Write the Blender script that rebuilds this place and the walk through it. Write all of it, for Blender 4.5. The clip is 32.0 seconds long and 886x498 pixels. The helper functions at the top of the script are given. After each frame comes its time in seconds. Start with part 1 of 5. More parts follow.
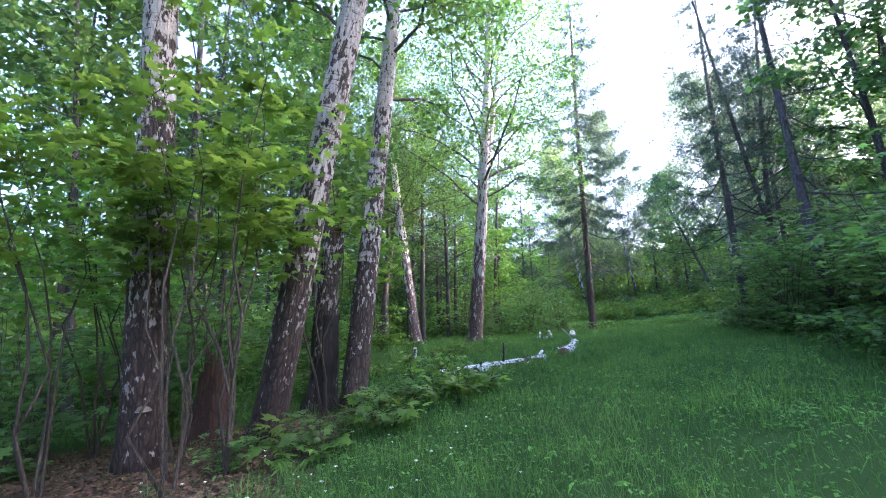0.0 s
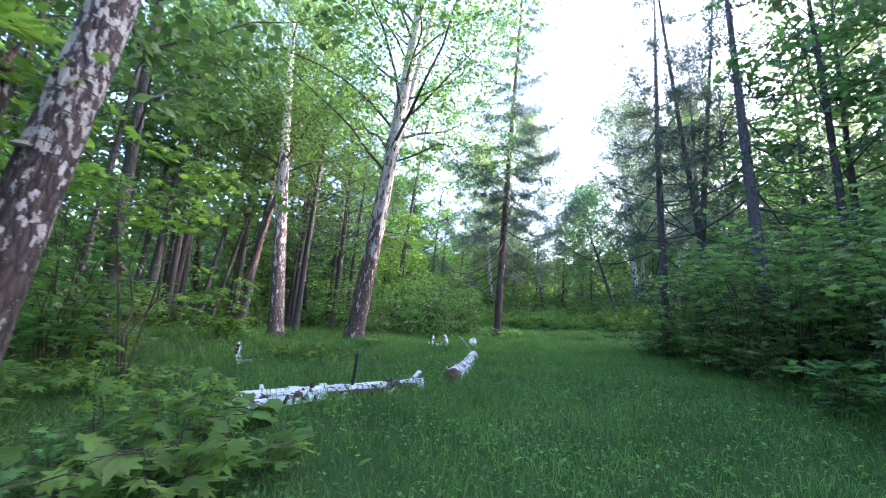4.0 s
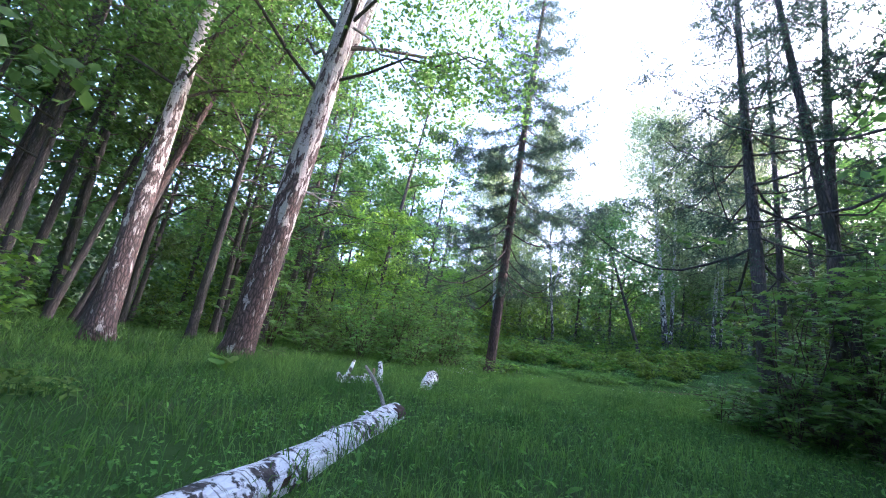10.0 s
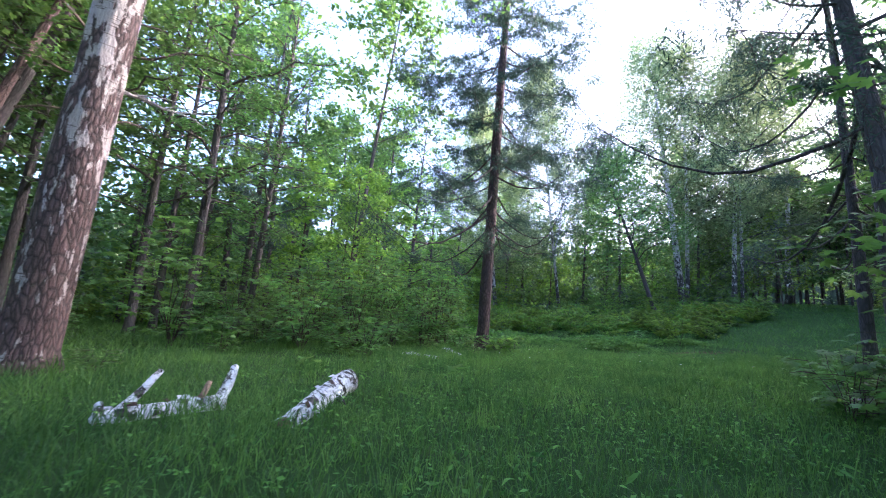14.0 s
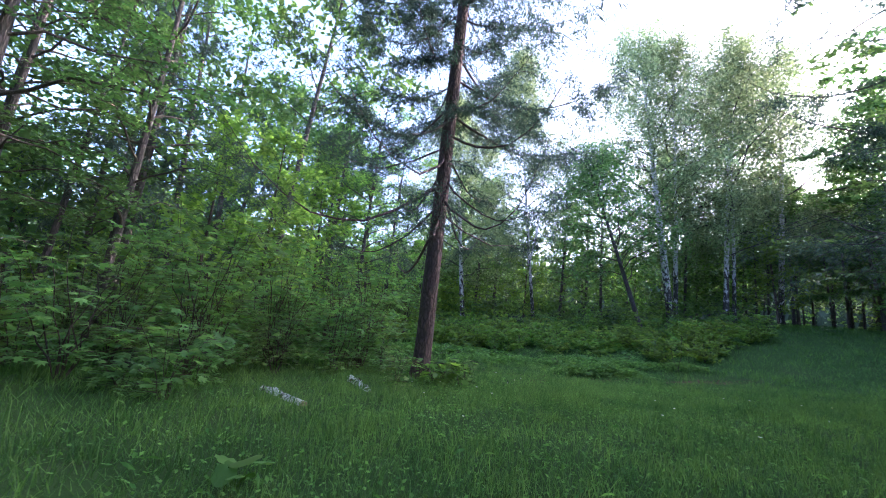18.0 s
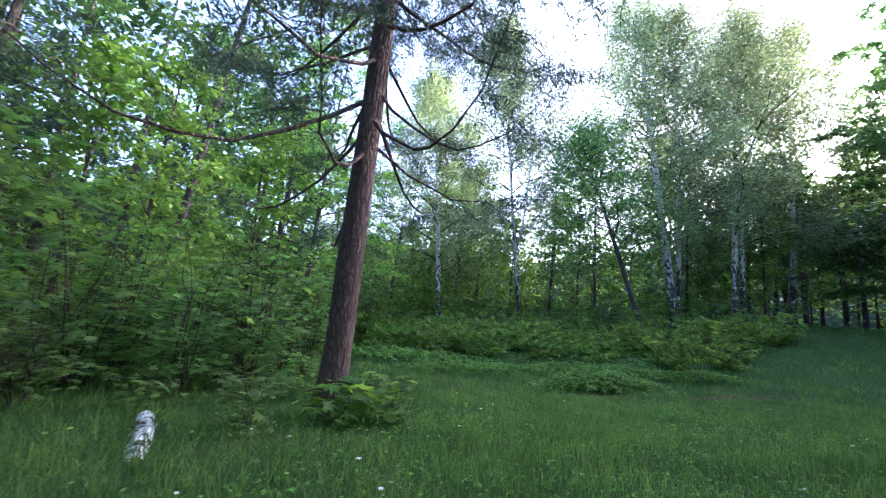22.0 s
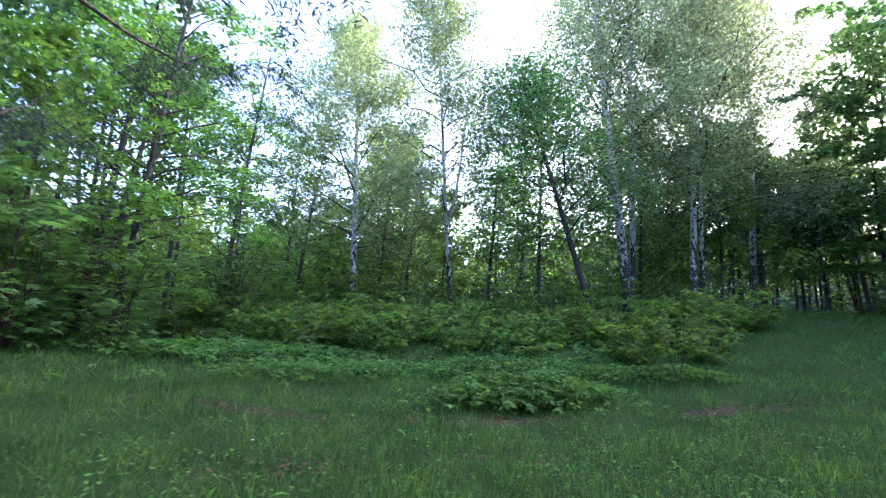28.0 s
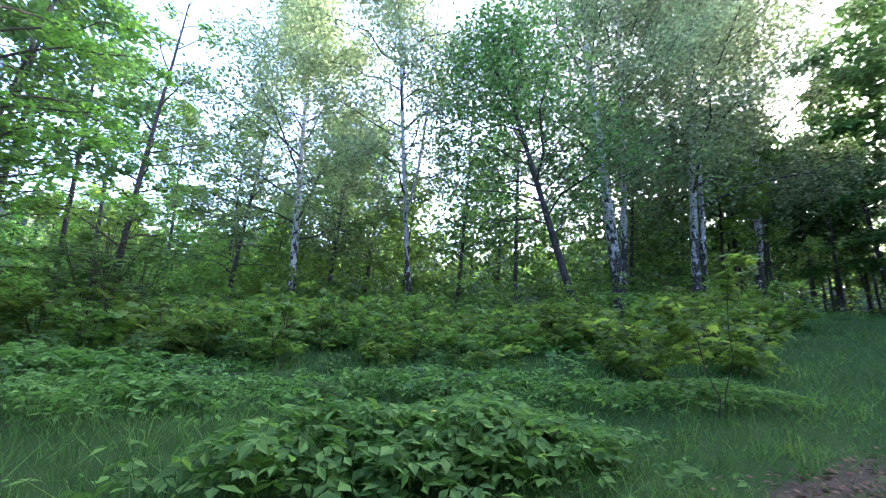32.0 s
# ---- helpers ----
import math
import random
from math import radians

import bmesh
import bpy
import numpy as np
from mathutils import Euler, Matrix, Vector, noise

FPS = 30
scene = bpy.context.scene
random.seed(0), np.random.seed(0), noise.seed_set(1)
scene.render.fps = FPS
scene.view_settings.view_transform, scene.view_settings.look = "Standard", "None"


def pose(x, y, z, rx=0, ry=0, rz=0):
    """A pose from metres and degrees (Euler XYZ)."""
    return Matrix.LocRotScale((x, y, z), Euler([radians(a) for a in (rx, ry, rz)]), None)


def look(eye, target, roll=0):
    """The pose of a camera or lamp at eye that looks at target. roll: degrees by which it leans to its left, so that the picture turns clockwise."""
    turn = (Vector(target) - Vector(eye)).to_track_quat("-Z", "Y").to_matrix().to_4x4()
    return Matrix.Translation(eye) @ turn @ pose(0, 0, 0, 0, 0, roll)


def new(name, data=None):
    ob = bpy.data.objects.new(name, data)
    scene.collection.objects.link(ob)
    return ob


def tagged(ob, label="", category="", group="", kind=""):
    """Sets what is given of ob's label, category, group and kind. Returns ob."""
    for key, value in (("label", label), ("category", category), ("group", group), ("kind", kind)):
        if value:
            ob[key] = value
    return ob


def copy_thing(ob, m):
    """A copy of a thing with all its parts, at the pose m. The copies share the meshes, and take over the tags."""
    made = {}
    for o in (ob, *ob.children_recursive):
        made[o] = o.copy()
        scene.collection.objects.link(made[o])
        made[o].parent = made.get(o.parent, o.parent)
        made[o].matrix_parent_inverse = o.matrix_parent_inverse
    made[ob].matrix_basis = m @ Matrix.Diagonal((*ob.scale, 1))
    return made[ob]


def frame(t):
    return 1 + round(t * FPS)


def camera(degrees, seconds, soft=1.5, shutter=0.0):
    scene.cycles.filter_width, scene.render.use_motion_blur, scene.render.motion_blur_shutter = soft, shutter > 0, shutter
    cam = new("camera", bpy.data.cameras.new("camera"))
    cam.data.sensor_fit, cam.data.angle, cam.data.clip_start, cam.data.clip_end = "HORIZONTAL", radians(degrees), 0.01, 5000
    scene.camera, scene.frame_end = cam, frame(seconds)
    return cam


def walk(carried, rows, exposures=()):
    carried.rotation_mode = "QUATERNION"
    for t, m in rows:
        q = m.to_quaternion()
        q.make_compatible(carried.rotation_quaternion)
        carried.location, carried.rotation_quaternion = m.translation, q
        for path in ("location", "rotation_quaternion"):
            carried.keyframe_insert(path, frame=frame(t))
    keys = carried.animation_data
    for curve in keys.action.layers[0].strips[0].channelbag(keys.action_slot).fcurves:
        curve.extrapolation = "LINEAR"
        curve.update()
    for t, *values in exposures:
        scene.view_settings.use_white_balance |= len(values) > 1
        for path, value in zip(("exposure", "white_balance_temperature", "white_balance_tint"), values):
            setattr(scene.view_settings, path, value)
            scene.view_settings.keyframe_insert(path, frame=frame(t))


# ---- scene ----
cam = camera(91.5, 32.0, soft=1.0, shutter=0.25)
METRES, EYE, TILT, LEAN, TURN = 40.0, 1.23, 11.0, 3.5, 0.67
ROWS = [
    (0.0, 0.006, -0.0129, 0.0083, 0.43, -0.71, 0.12),
    (0.5, 0.0086, -0.002, 0.0072, 0.88, -1.77, -3.68),
    (1.0, 0.0142, 0.0126, 0.0065, -0.88, -1.96, -5.25),
    (1.5, 0.0152, 0.0262, 0.0024, 1.86, -0.61, -2.13),
    (2.0, 0.0206, 0.0412, 0.0016, 1.82, 0.2, -1.79),
    (2.5, 0.0261, 0.0526, -0.0002, -1.24, 1.15, -7.85),
    (3.0, 0.0308, 0.0657, -0.0023, 0.04, 0.2, -8.67),
    (3.5, 0.0354, 0.0808, -0.0047, -4.79, -0.31, -8.47),
    (5.5, 0.0569, 0.1466, -0.0197, -15.75, -2.44, -9.3),
    (6.0, 0.0644, 0.1602, -0.0216, -8.08, -2.69, -9.5),
    (6.5, 0.0693, 0.1734, -0.0254, -3.19, -2.05, -10.74),
    (7.0, 0.0745, 0.1889, -0.0262, -5.08, -1.8, -9.79),
    (7.5, 0.0806, 0.2034, -0.0287, -6.84, -1.29, -8.29),
    (8.0, 0.0873, 0.2155, -0.031, -4.36, 1.12, -10.0),
    (8.5, 0.0935, 0.2297, -0.0316, -10.33, 1.82, -11.17),
    (9.0, 0.1011, 0.2415, -0.0329, -13.6, 2.0, -11.93),
    (9.5, 0.1088, 0.2517, -0.0329, -11.23, 1.49, -11.54),
    (10.0, 0.1145, 0.263, -0.0374, -8.54, 2.44, -13.03),
    (10.5, 0.1193, 0.2772, -0.0392, -9.25, 1.77, -11.04),
    (11.0, 0.1267, 0.2908, -0.0407, -10.55, 0.92, -10.45),
    (11.5, 0.1342, 0.3019, -0.0409, -7.64, 0.6, -9.81),
    (12.0, 0.1398, 0.3175, -0.0447, -6.39, 0.29, -8.11),
    (12.5, 0.1457, 0.3316, -0.0456, -6.72, -0.84, -7.78),
    (13.0, 0.1535, 0.3442, -0.0463, -8.02, -1.5, -9.06),
    (13.5, 0.1597, 0.3534, -0.048, -6.62, -0.97, -8.9),
    (14.0, 0.1661, 0.368, -0.0503, -8.19, -0.92, -8.15),
    (14.5, 0.1736, 0.3801, -0.0522, -11.32, -1.06, -7.36),
    (16.5, 0.2063, 0.45, -0.0593, -9.63, 0.66, -7.83),
    (17.0, 0.2124, 0.4653, -0.0634, -10.24, 1.04, -8.45),
    (17.5, 0.2185, 0.481, -0.0647, -12.26, 1.3, -9.77),
    (18.0, 0.2277, 0.4964, -0.0666, -11.02, 0.95, -10.27),
    (18.5, 0.2352, 0.5085, -0.0695, -9.62, 1.7, -11.17),
    (19.0, 0.243, 0.5256, -0.0715, -16.87, 3.43, -10.12),
    (19.5, 0.2514, 0.5391, -0.0731, -20.03, 3.35, -10.66),
    (20.0, 0.2599, 0.5511, -0.0754, -18.48, 3.37, -10.55),
    (20.5, 0.2656, 0.5671, -0.0783, -18.82, 3.53, -12.5),
    (21.0, 0.2718, 0.5819, -0.0823, -14.9, 2.36, -11.7),
    (21.5, 0.2777, 0.5951, -0.0839, -8.98, 1.4, -10.31),
    (22.0, 0.2846, 0.613, -0.0862, -12.65, 1.72, -10.43),
    (22.5, 0.2913, 0.6248, -0.089, -15.84, 3.08, -11.12),
    (23.0, 0.3005, 0.6367, -0.0918, -15.46, 3.67, -12.57),
    (23.5, 0.31, 0.6496, -0.0928, -25.86, 4.87, -13.11),
    (24.0, 0.3169, 0.6606, -0.0954, -29.92, 4.66, -13.31),
    (24.5, 0.3253, 0.6686, -0.0967, -22.73, 3.05, -12.37),
    (25.0, 0.3346, 0.6831, -0.0999, -22.7, 2.69, -11.88),
    (25.5, 0.3418, 0.6939, -0.1022, -22.35, 3.11, -11.46),
    (27.5, 0.3801, 0.7368, -0.106, -15.73, 2.15, -8.24),
    (28.0, 0.3927, 0.7525, -0.1085, -18.67, 2.11, -10.47),
    (28.5, 0.4027, 0.765, -0.1122, -23.64, 3.21, -10.57),
    (29.0, 0.4146, 0.7764, -0.1143, -17.29, 1.44, -10.45),
    (29.5, 0.4248, 0.7937, -0.1162, -17.11, 1.13, -11.27),
    (30.0, 0.433, 0.8048, -0.1187, -17.47, 2.31, -11.0),
    (30.5, 0.4438, 0.8148, -0.1198, -10.89, 0.94, -8.9),
    (31.0, 0.4582, 0.8317, -0.1233, -17.22, 1.96, -10.41),
    (31.5, 0.4687, 0.8444, -0.1249, -24.71, 4.76, -11.71),
    (32.0, 0.478, 0.8538, -0.1263, -20.33, 3.91, -10.44),
]
walk(cam, [(t, pose(0, 0, EYE, TILT, LEAN, TURN) @ pose(METRES * x, METRES * y, METRES * z, 90 + pitch, roll, yaw)) for t, x, y, z, yaw, pitch, roll in ROWS],
     [(t, e, 5250, 25) for t, e in ((0.0, 3.85), (2.5, 4.0), (6.0, 4.0), (9.0, 3.8), (11.0, 3.55), (14.0, 3.62), (18.0, 3.35), (22.0, 3.5), (24.0, 3.4), (28.0, 3.65), (32.0, 3.85))])

# ---- light ----
world = bpy.data.worlds.new("evening_sky")
scene.world = world
world.use_nodes = True
wn = world.node_tree.nodes
sky = wn.new("ShaderNodeTexSky")
sky.sky_type = "NISHITA"
sky.sun_disc = False
SUN_ELEV, SUN_AZ = 17.5, 82.0
sky.sun_elevation, sky.sun_rotation = radians(SUN_ELEV), radians(SUN_AZ)
sky.air_density, sky.dust_density, sky.ozone_density = 0.8, 6.0, 0.6
wn["Background"].inputs["Strength"].default_value = 0.15
world.node_tree.links.new(sky.outputs[0], wn["Background"].inputs["Color"])
sun = new("sun", bpy.data.lights.new("sun", "SUN"))
sun.data.energy, sun.data.angle, sun.data.color = 0.85, radians(5.0), (1.0, 0.85, 0.66)
_a, _e = radians(SUN_AZ), radians(SUN_ELEV)
sun.matrix_world = look((0, 0, 0), (-math.sin(_a) * math.cos(_e), -math.cos(_a) * math.cos(_e), -math.sin(_e)))


# ---- materials ----
def mat_new(name):
    m = bpy.data.materials.new(name)
    m.use_nodes = True
    return m, m.node_tree.nodes, m.node_tree.links


def coords(nodes, links, scale, source="Object"):
    tc = nodes.new("ShaderNodeTexCoord")
    mp = nodes.new("ShaderNodeMapping")
    mp.inputs["Scale"].default_value = scale
    links.new(tc.outputs[source], mp.inputs["Vector"])
    return mp.outputs[0]


def noise_tex(nodes, links, vec, scale, detail=3.0, rough=0.55):
    n = nodes.new("ShaderNodeTexNoise")
    n.inputs["Scale"].default_value, n.inputs["Detail"].default_value, n.inputs["Roughness"].default_value = scale, detail, rough
    links.new(vec, n.inputs["Vector"])
    return n.outputs[0]


def ramp(nodes, links, fac, stops):
    r = nodes.new("ShaderNodeValToRGB")
    while len(r.color_ramp.elements) < len(stops):
        r.color_ramp.elements.new(0.5)
    for el, (p, c) in zip(r.color_ramp.elements, stops):
        el.position = p
        el.color = (*c, 1) if len(c) == 3 else c
    links.new(fac, r.inputs[0])
    return r.outputs[0]


def mixc(nodes, links, fac, a, b, mode="MIX"):
    m = nodes.new("ShaderNodeMix")
    m.data_type, m.blend_type = "RGBA", mode
    for sock, v in ((m.inputs[0], fac), (m.inputs[6], a), (m.inputs[7], b)):
        if isinstance(v, (int, float)):
            sock.default_value = v
        elif isinstance(v, tuple):
            sock.default_value = (*v, 1)
        else:
            links.new(v, sock)
    return m.outputs[2]


def math_node(nodes, links, op, a, b=0.0):
    m = nodes.new("ShaderNodeMath")
    m.operation = op
    for sock, v in ((m.inputs[0], a), (m.inputs[1], b)):
        if isinstance(v, (int, float)):
            sock.default_value = v
        else:
            links.new(v, sock)
    return m.outputs[0]


def bump(nodes, links, height, strength, distance):
    b = nodes.new("ShaderNodeBump")
    b.inputs["Strength"].default_value, b.inputs["Distance"].default_value = strength, distance
    links.new(height, b.inputs["Height"])
    return b.outputs[0]


def leaf_material(name, dark, light, back, glow=0.45, rough=0.5, patch=0.0, gloss=0.3):
    """Thin leaf: a diffuse face and light let through it, each leaf its own shade."""
    m, n, l = mat_new(name)
    geo = n.new("ShaderNodeNewGeometry")
    info = n.new("ShaderNodeObjectInfo")
    rnd = geo.outputs["Random Per Island"]
    tint = ramp(n, l, rnd, [(0.0, dark), (0.75, light), (1.0, tuple(min(1, c * 1.35) for c in light))])
    hue = n.new("ShaderNodeHueSaturation")
    l.new(math_node(n, l, "ADD", math_node(n, l, "MULTIPLY", info.outputs["Random"], 0.035), 0.483), hue.inputs["Hue"])
    l.new(math_node(n, l, "ADD", math_node(n, l, "MULTIPLY", info.outputs["Random"], 0.35), 0.82), hue.inputs["Value"])
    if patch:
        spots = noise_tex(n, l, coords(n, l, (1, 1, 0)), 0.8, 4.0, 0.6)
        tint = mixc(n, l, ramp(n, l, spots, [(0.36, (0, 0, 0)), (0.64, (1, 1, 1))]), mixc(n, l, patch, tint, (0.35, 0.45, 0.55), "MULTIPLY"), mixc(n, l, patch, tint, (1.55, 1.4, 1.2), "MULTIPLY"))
    l.new(tint, hue.inputs["Color"])
    p = n["Principled BSDF"]
    p.inputs["Roughness"].default_value = rough
    p.inputs["Specular IOR Level"].default_value = gloss
    l.new(hue.outputs[0], p.inputs["Base Color"])
    tr = n.new("ShaderNodeBsdfTranslucent")
    l.new(mixc(n, l, 1.0, hue.outputs[0], back, "MULTIPLY"), tr.inputs["Color"])
    mx = n.new("ShaderNodeMixShader")
    mx.inputs[0].default_value = glow
    l.new(p.outputs[0], mx.inputs[1])
    l.new(tr.outputs[0], mx.inputs[2])
    l.new(mx.outputs[0], n["Material Output"].inputs["Surface"])
    return m


M_MAPLE = leaf_material("maple_leaf", (0.070, 0.130, 0.028), (0.14, 0.230, 0.046), (1.8, 1.75, 0.95), 0.56)
M_BROAD = leaf_material("broad_leaf", (0.052, 0.102, 0.036), (0.108, 0.185, 0.060), (1.65, 1.7, 1.0), 0.46)
# brighter, yellower leaf colour: sunlight on the crowns is painted in
M_SUNLIT = leaf_material("sunlit_tint_leaf", (0.088, 0.165, 0.036), (0.172, 0.28, 0.060), (1.75, 1.75, 0.95), 0.55)
# pale birch green with the sun on the bank's crowns mixed into it
M_BIRCHLEAF_LIT = leaf_material("birch_leaf_lit", (0.108, 0.152, 0.080), (0.212, 0.268, 0.138), (1.6, 1.62, 1.25), 0.52)
M_NEEDLE = leaf_material("larch_needle", (0.032, 0.058, 0.042), (0.075, 0.115, 0.080), (1.4, 1.5, 1.3), 0.3, 0.6)
M_SHRUB = leaf_material("shrub_leaf", (0.056, 0.116, 0.036), (0.112, 0.202, 0.058), (1.8, 1.8, 1.1), 0.5)
M_HERB = leaf_material("herb_leaf", (0.055, 0.118, 0.028), (0.125, 0.215, 0.050), (1.6, 1.7, 1.0), 0.42, 0.65, 0.0, 0.15)
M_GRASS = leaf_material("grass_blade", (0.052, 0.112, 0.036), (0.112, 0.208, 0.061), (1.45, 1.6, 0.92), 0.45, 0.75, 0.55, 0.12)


def birch_material(name, rise, white, dark, base, streak=(10.0, 10.0, 2.6), cover=0.0):
    """Brown-black furrowed plates low down; above, more and more white skin in upright flakes with black lenticels. rise: metres to where half is white."""
    m, n, l = mat_new(name)
    p = n["Principled BSDF"]
    v = coords(n, l, (1, 1, 1))
    flake = noise_tex(n, l, coords(n, l, streak), 1.0, 5.0, 0.62)
    blotch = noise_tex(n, l, coords(n, l, (2.2, 2.2, 1.6)), 1.0, 3.0)
    lent = noise_tex(n, l, coords(n, l, (3.0, 3.0, 42.0)), 1.0, 3.0, 0.6)
    fine = noise_tex(n, l, coords(n, l, (1, 1, 0.6)), 46.0, 4.0, 0.65)
    plates = n.new("ShaderNodeTexVoronoi")
    plates.feature = "DISTANCE_TO_EDGE"
    plates.inputs["Scale"].default_value = 1.0
    l.new(coords(n, l, (15.0, 15.0, 4.5)), plates.inputs["Vector"])
    sep = n.new("ShaderNodeSeparateXYZ")
    l.new(v, sep.inputs[0])
    amount = math_node(n, l, "ADD", flake, math_node(n, l, "MULTIPLY", math_node(n, l, "SUBTRACT", blotch, 0.5), 0.35))
    if rise:
        grow = math_node(n, l, "MINIMUM", math_node(n, l, "DIVIDE", sep.outputs[2], rise), 2.4)
        amount = math_node(n, l, "ADD", amount, math_node(n, l, "MULTIPLY", math_node(n, l, "SUBTRACT", grow, 1.0), 0.16))
    amount = math_node(n, l, "ADD", amount, cover)
    skin = ramp(n, l, amount, [(0.49, (0, 0, 0)), (0.53, (1, 1, 1))])
    white_c = mixc(n, l, noise_tex(n, l, v, 3.0, 3.0), white, tuple(c * 0.72 for c in white))
    white_c = mixc(n, l, ramp(n, l, lent, [(0.60, (0, 0, 0)), (0.66, (1, 1, 1))]), white_c, dark)
    dark_c = mixc(n, l, ramp(n, l, plates.outputs["Distance"], [(0.02, (0, 0, 0)), (0.20, (1, 1, 1))]), tuple(c * 0.3 for c in base), mixc(n, l, fine, tuple(c * 0.6 for c in base), tuple(c * 1.4 for c in base)))
    col = mixc(n, l, skin, dark_c, white_c)
    col = mixc(n, l, 0.3, col, mixc(n, l, fine, (0.3, 0.3, 0.3), (1.0, 1.0, 1.0)), "MULTIPLY")
    l.new(col, p.inputs["Base Color"])
    p.inputs["Roughness"].default_value = 0.75
    hgt = math_node(n, l, "ADD", math_node(n, l, "MULTIPLY", plates.outputs["Distance"], 1.4), math_node(n, l, "ADD", math_node(n, l, "MULTIPLY", fine, 0.5), math_node(n, l, "MULTIPLY", skin, 0.5)))
    l.new(bump(n, l, hgt, 0.9, 0.035), p.inputs["Normal"])
    return m


M_BIRCH_OLD = birch_material("old_birch_bark", 6.6, (0.62, 0.54, 0.49), (0.13, 0.09, 0.076), (0.15, 0.094, 0.080), (8.5, 8.5, 2.4), cover=0.035)
M_BIRCH_DARK = birch_material("dark_birch_bark", 5.4, (0.50, 0.44, 0.40), (0.07, 0.052, 0.044), (0.070, 0.043, 0.033), (14.0, 14.0, 6.5), cover=0.03)
M_BIRCH = birch_material("birch_bark", 4.6, (0.62, 0.61, 0.59), (0.05, 0.046, 0.042), (0.07, 0.062, 0.058), (6.0, 6.0, 2.6), 0.03)
M_BIRCH_LOG = birch_material("fallen_birch_bark", 0, (0.78, 0.79, 0.81), (0.05, 0.045, 0.04), (0.06, 0.048, 0.04), (7.0, 7.0, 9.0), 0.065)


def bark_material(name, a, b, scale=(16, 16, 3.2), deep=0.04):
    m, n, l = mat_new(name)
    p = n["Principled BSDF"]
    vo = n.new("ShaderNodeTexVoronoi")
    vo.feature = "DISTANCE_TO_EDGE"
    vo.inputs["Scale"].default_value = 1.0
    warp = n.new("ShaderNodeVectorMath")
    warp.operation = "ADD"
    v = coords(n, l, scale)
    l.new(v, warp.inputs[0])
    nz = n.new("ShaderNodeTexNoise")
    nz.inputs["Scale"].default_value = 0.9
    l.new(v, nz.inputs["Vector"])
    l.new(nz.outputs["Color"], warp.inputs[1])
    l.new(warp.outputs[0], vo.inputs["Vector"])
    fine = noise_tex(n, l, coords(n, l, (1, 1, 0.4)), 45.0, 4.0)
    big = noise_tex(n, l, coords(n, l, (1, 1, 1)), 1.7, 3.0)
    c = mixc(n, l, ramp(n, l, vo.outputs["Distance"], [(0.0, (0, 0, 0)), (0.22, (1, 1, 1))]), tuple(x * 0.35 for x in a), a)
    c = mixc(n, l, ramp(n, l, big, [(0.4, (0, 0, 0)), (0.65, (1, 1, 1))]), c, mixc(n, l, fine, tuple(x * 0.5 for x in b), b))
    l.new(c, p.inputs["Base Color"])
    p.inputs["Roughness"].default_value = 0.9
    l.new(bump(n, l, math_node(n, l, "ADD", vo.outputs["Distance"], math_node(n, l, "MULTIPLY", fine, 0.35)), 0.9, deep), p.inputs["Normal"])
    return m


M_LARCH = bark_material("larch_bark", (0.125, 0.078, 0.068), (0.085, 0.058, 0.052), (11, 11, 3.6), 0.08)
M_DARKBARK = bark_material("dark_bark", (0.098, 0.082, 0.078), (0.070, 0.064, 0.056))
M_BURNT = bark_material("charred_bark", (0.024, 0.020, 0.019), (0.05, 0.034, 0.028), (9, 9, 2.5))
M_ROT = bark_material("rotten_wood", (0.085, 0.040, 0.026), (0.06, 0.03, 0.02), (14, 14, 2.0))
M_TWIG = bark_material("twig_bark", (0.11, 0.085, 0.065), (0.085, 0.075, 0.05), (30, 30, 6))
M_STEM = bark_material("sapling_bark", (0.095, 0.066, 0.048), (0.065, 0.055, 0.036), (30, 30, 6))
M_CUT = bark_material("sawn_wood", (0.34, 0.24, 0.15), (0.22, 0.14, 0.085), (8, 8, 8))
M_GREYWOOD = bark_material("weathered_wood", (0.42, 0.40, 0.36), (0.30, 0.27, 0.24), (22, 22, 2.0))


def ground_material():
    m, n, l = mat_new("meadow_soil")
    p = n["Principled BSDF"]
    v = coords(n, l, (1, 1, 1))
    big = noise_tex(n, l, v, 0.35, 4.0)
    mid = noise_tex(n, l, v, 2.4, 5.0, 0.62)
    fine = noise_tex(n, l, v, 30.0, 4.0, 0.65)
    green = mixc(n, l, mid, (0.024, 0.050, 0.013), (0.048, 0.092, 0.024))
    soil = mixc(n, l, fine, (0.035, 0.026, 0.018), (0.13, 0.10, 0.07))
    fac = ramp(n, l, math_node(n, l, "ADD", math_node(n, l, "MULTIPLY", big, 0.6), math_node(n, l, "MULTIPLY", mid, 0.4)), [(0.56, (0, 0, 0)), (0.72, (0.6, 0.6, 0.6))])
    worn = n.new("ShaderNodeAttribute")
    worn.attribute_name = "worn"
    edge = ramp(n, l, math_node(n, l, "ADD", worn.outputs["Fac"], math_node(n, l, "MULTIPLY", math_node(n, l, "SUBTRACT", mid, 0.5), 0.9)), [(0.30, (0, 0, 0)), (0.55, (1, 1, 1))])
    fac = math_node(n, l, "MAXIMUM", fac, edge)
    l.new(mixc(n, l, fac, green, soil), p.inputs["Base Color"])
    p.inputs["Roughness"].default_value = 0.95
    p.inputs["Specular IOR Level"].default_value = 0.05
    l.new(bump(n, l, math_node(n, l, "ADD", fine, mid), 0.7, 0.05), p.inputs["Normal"])
    return m


M_GROUND = ground_material()


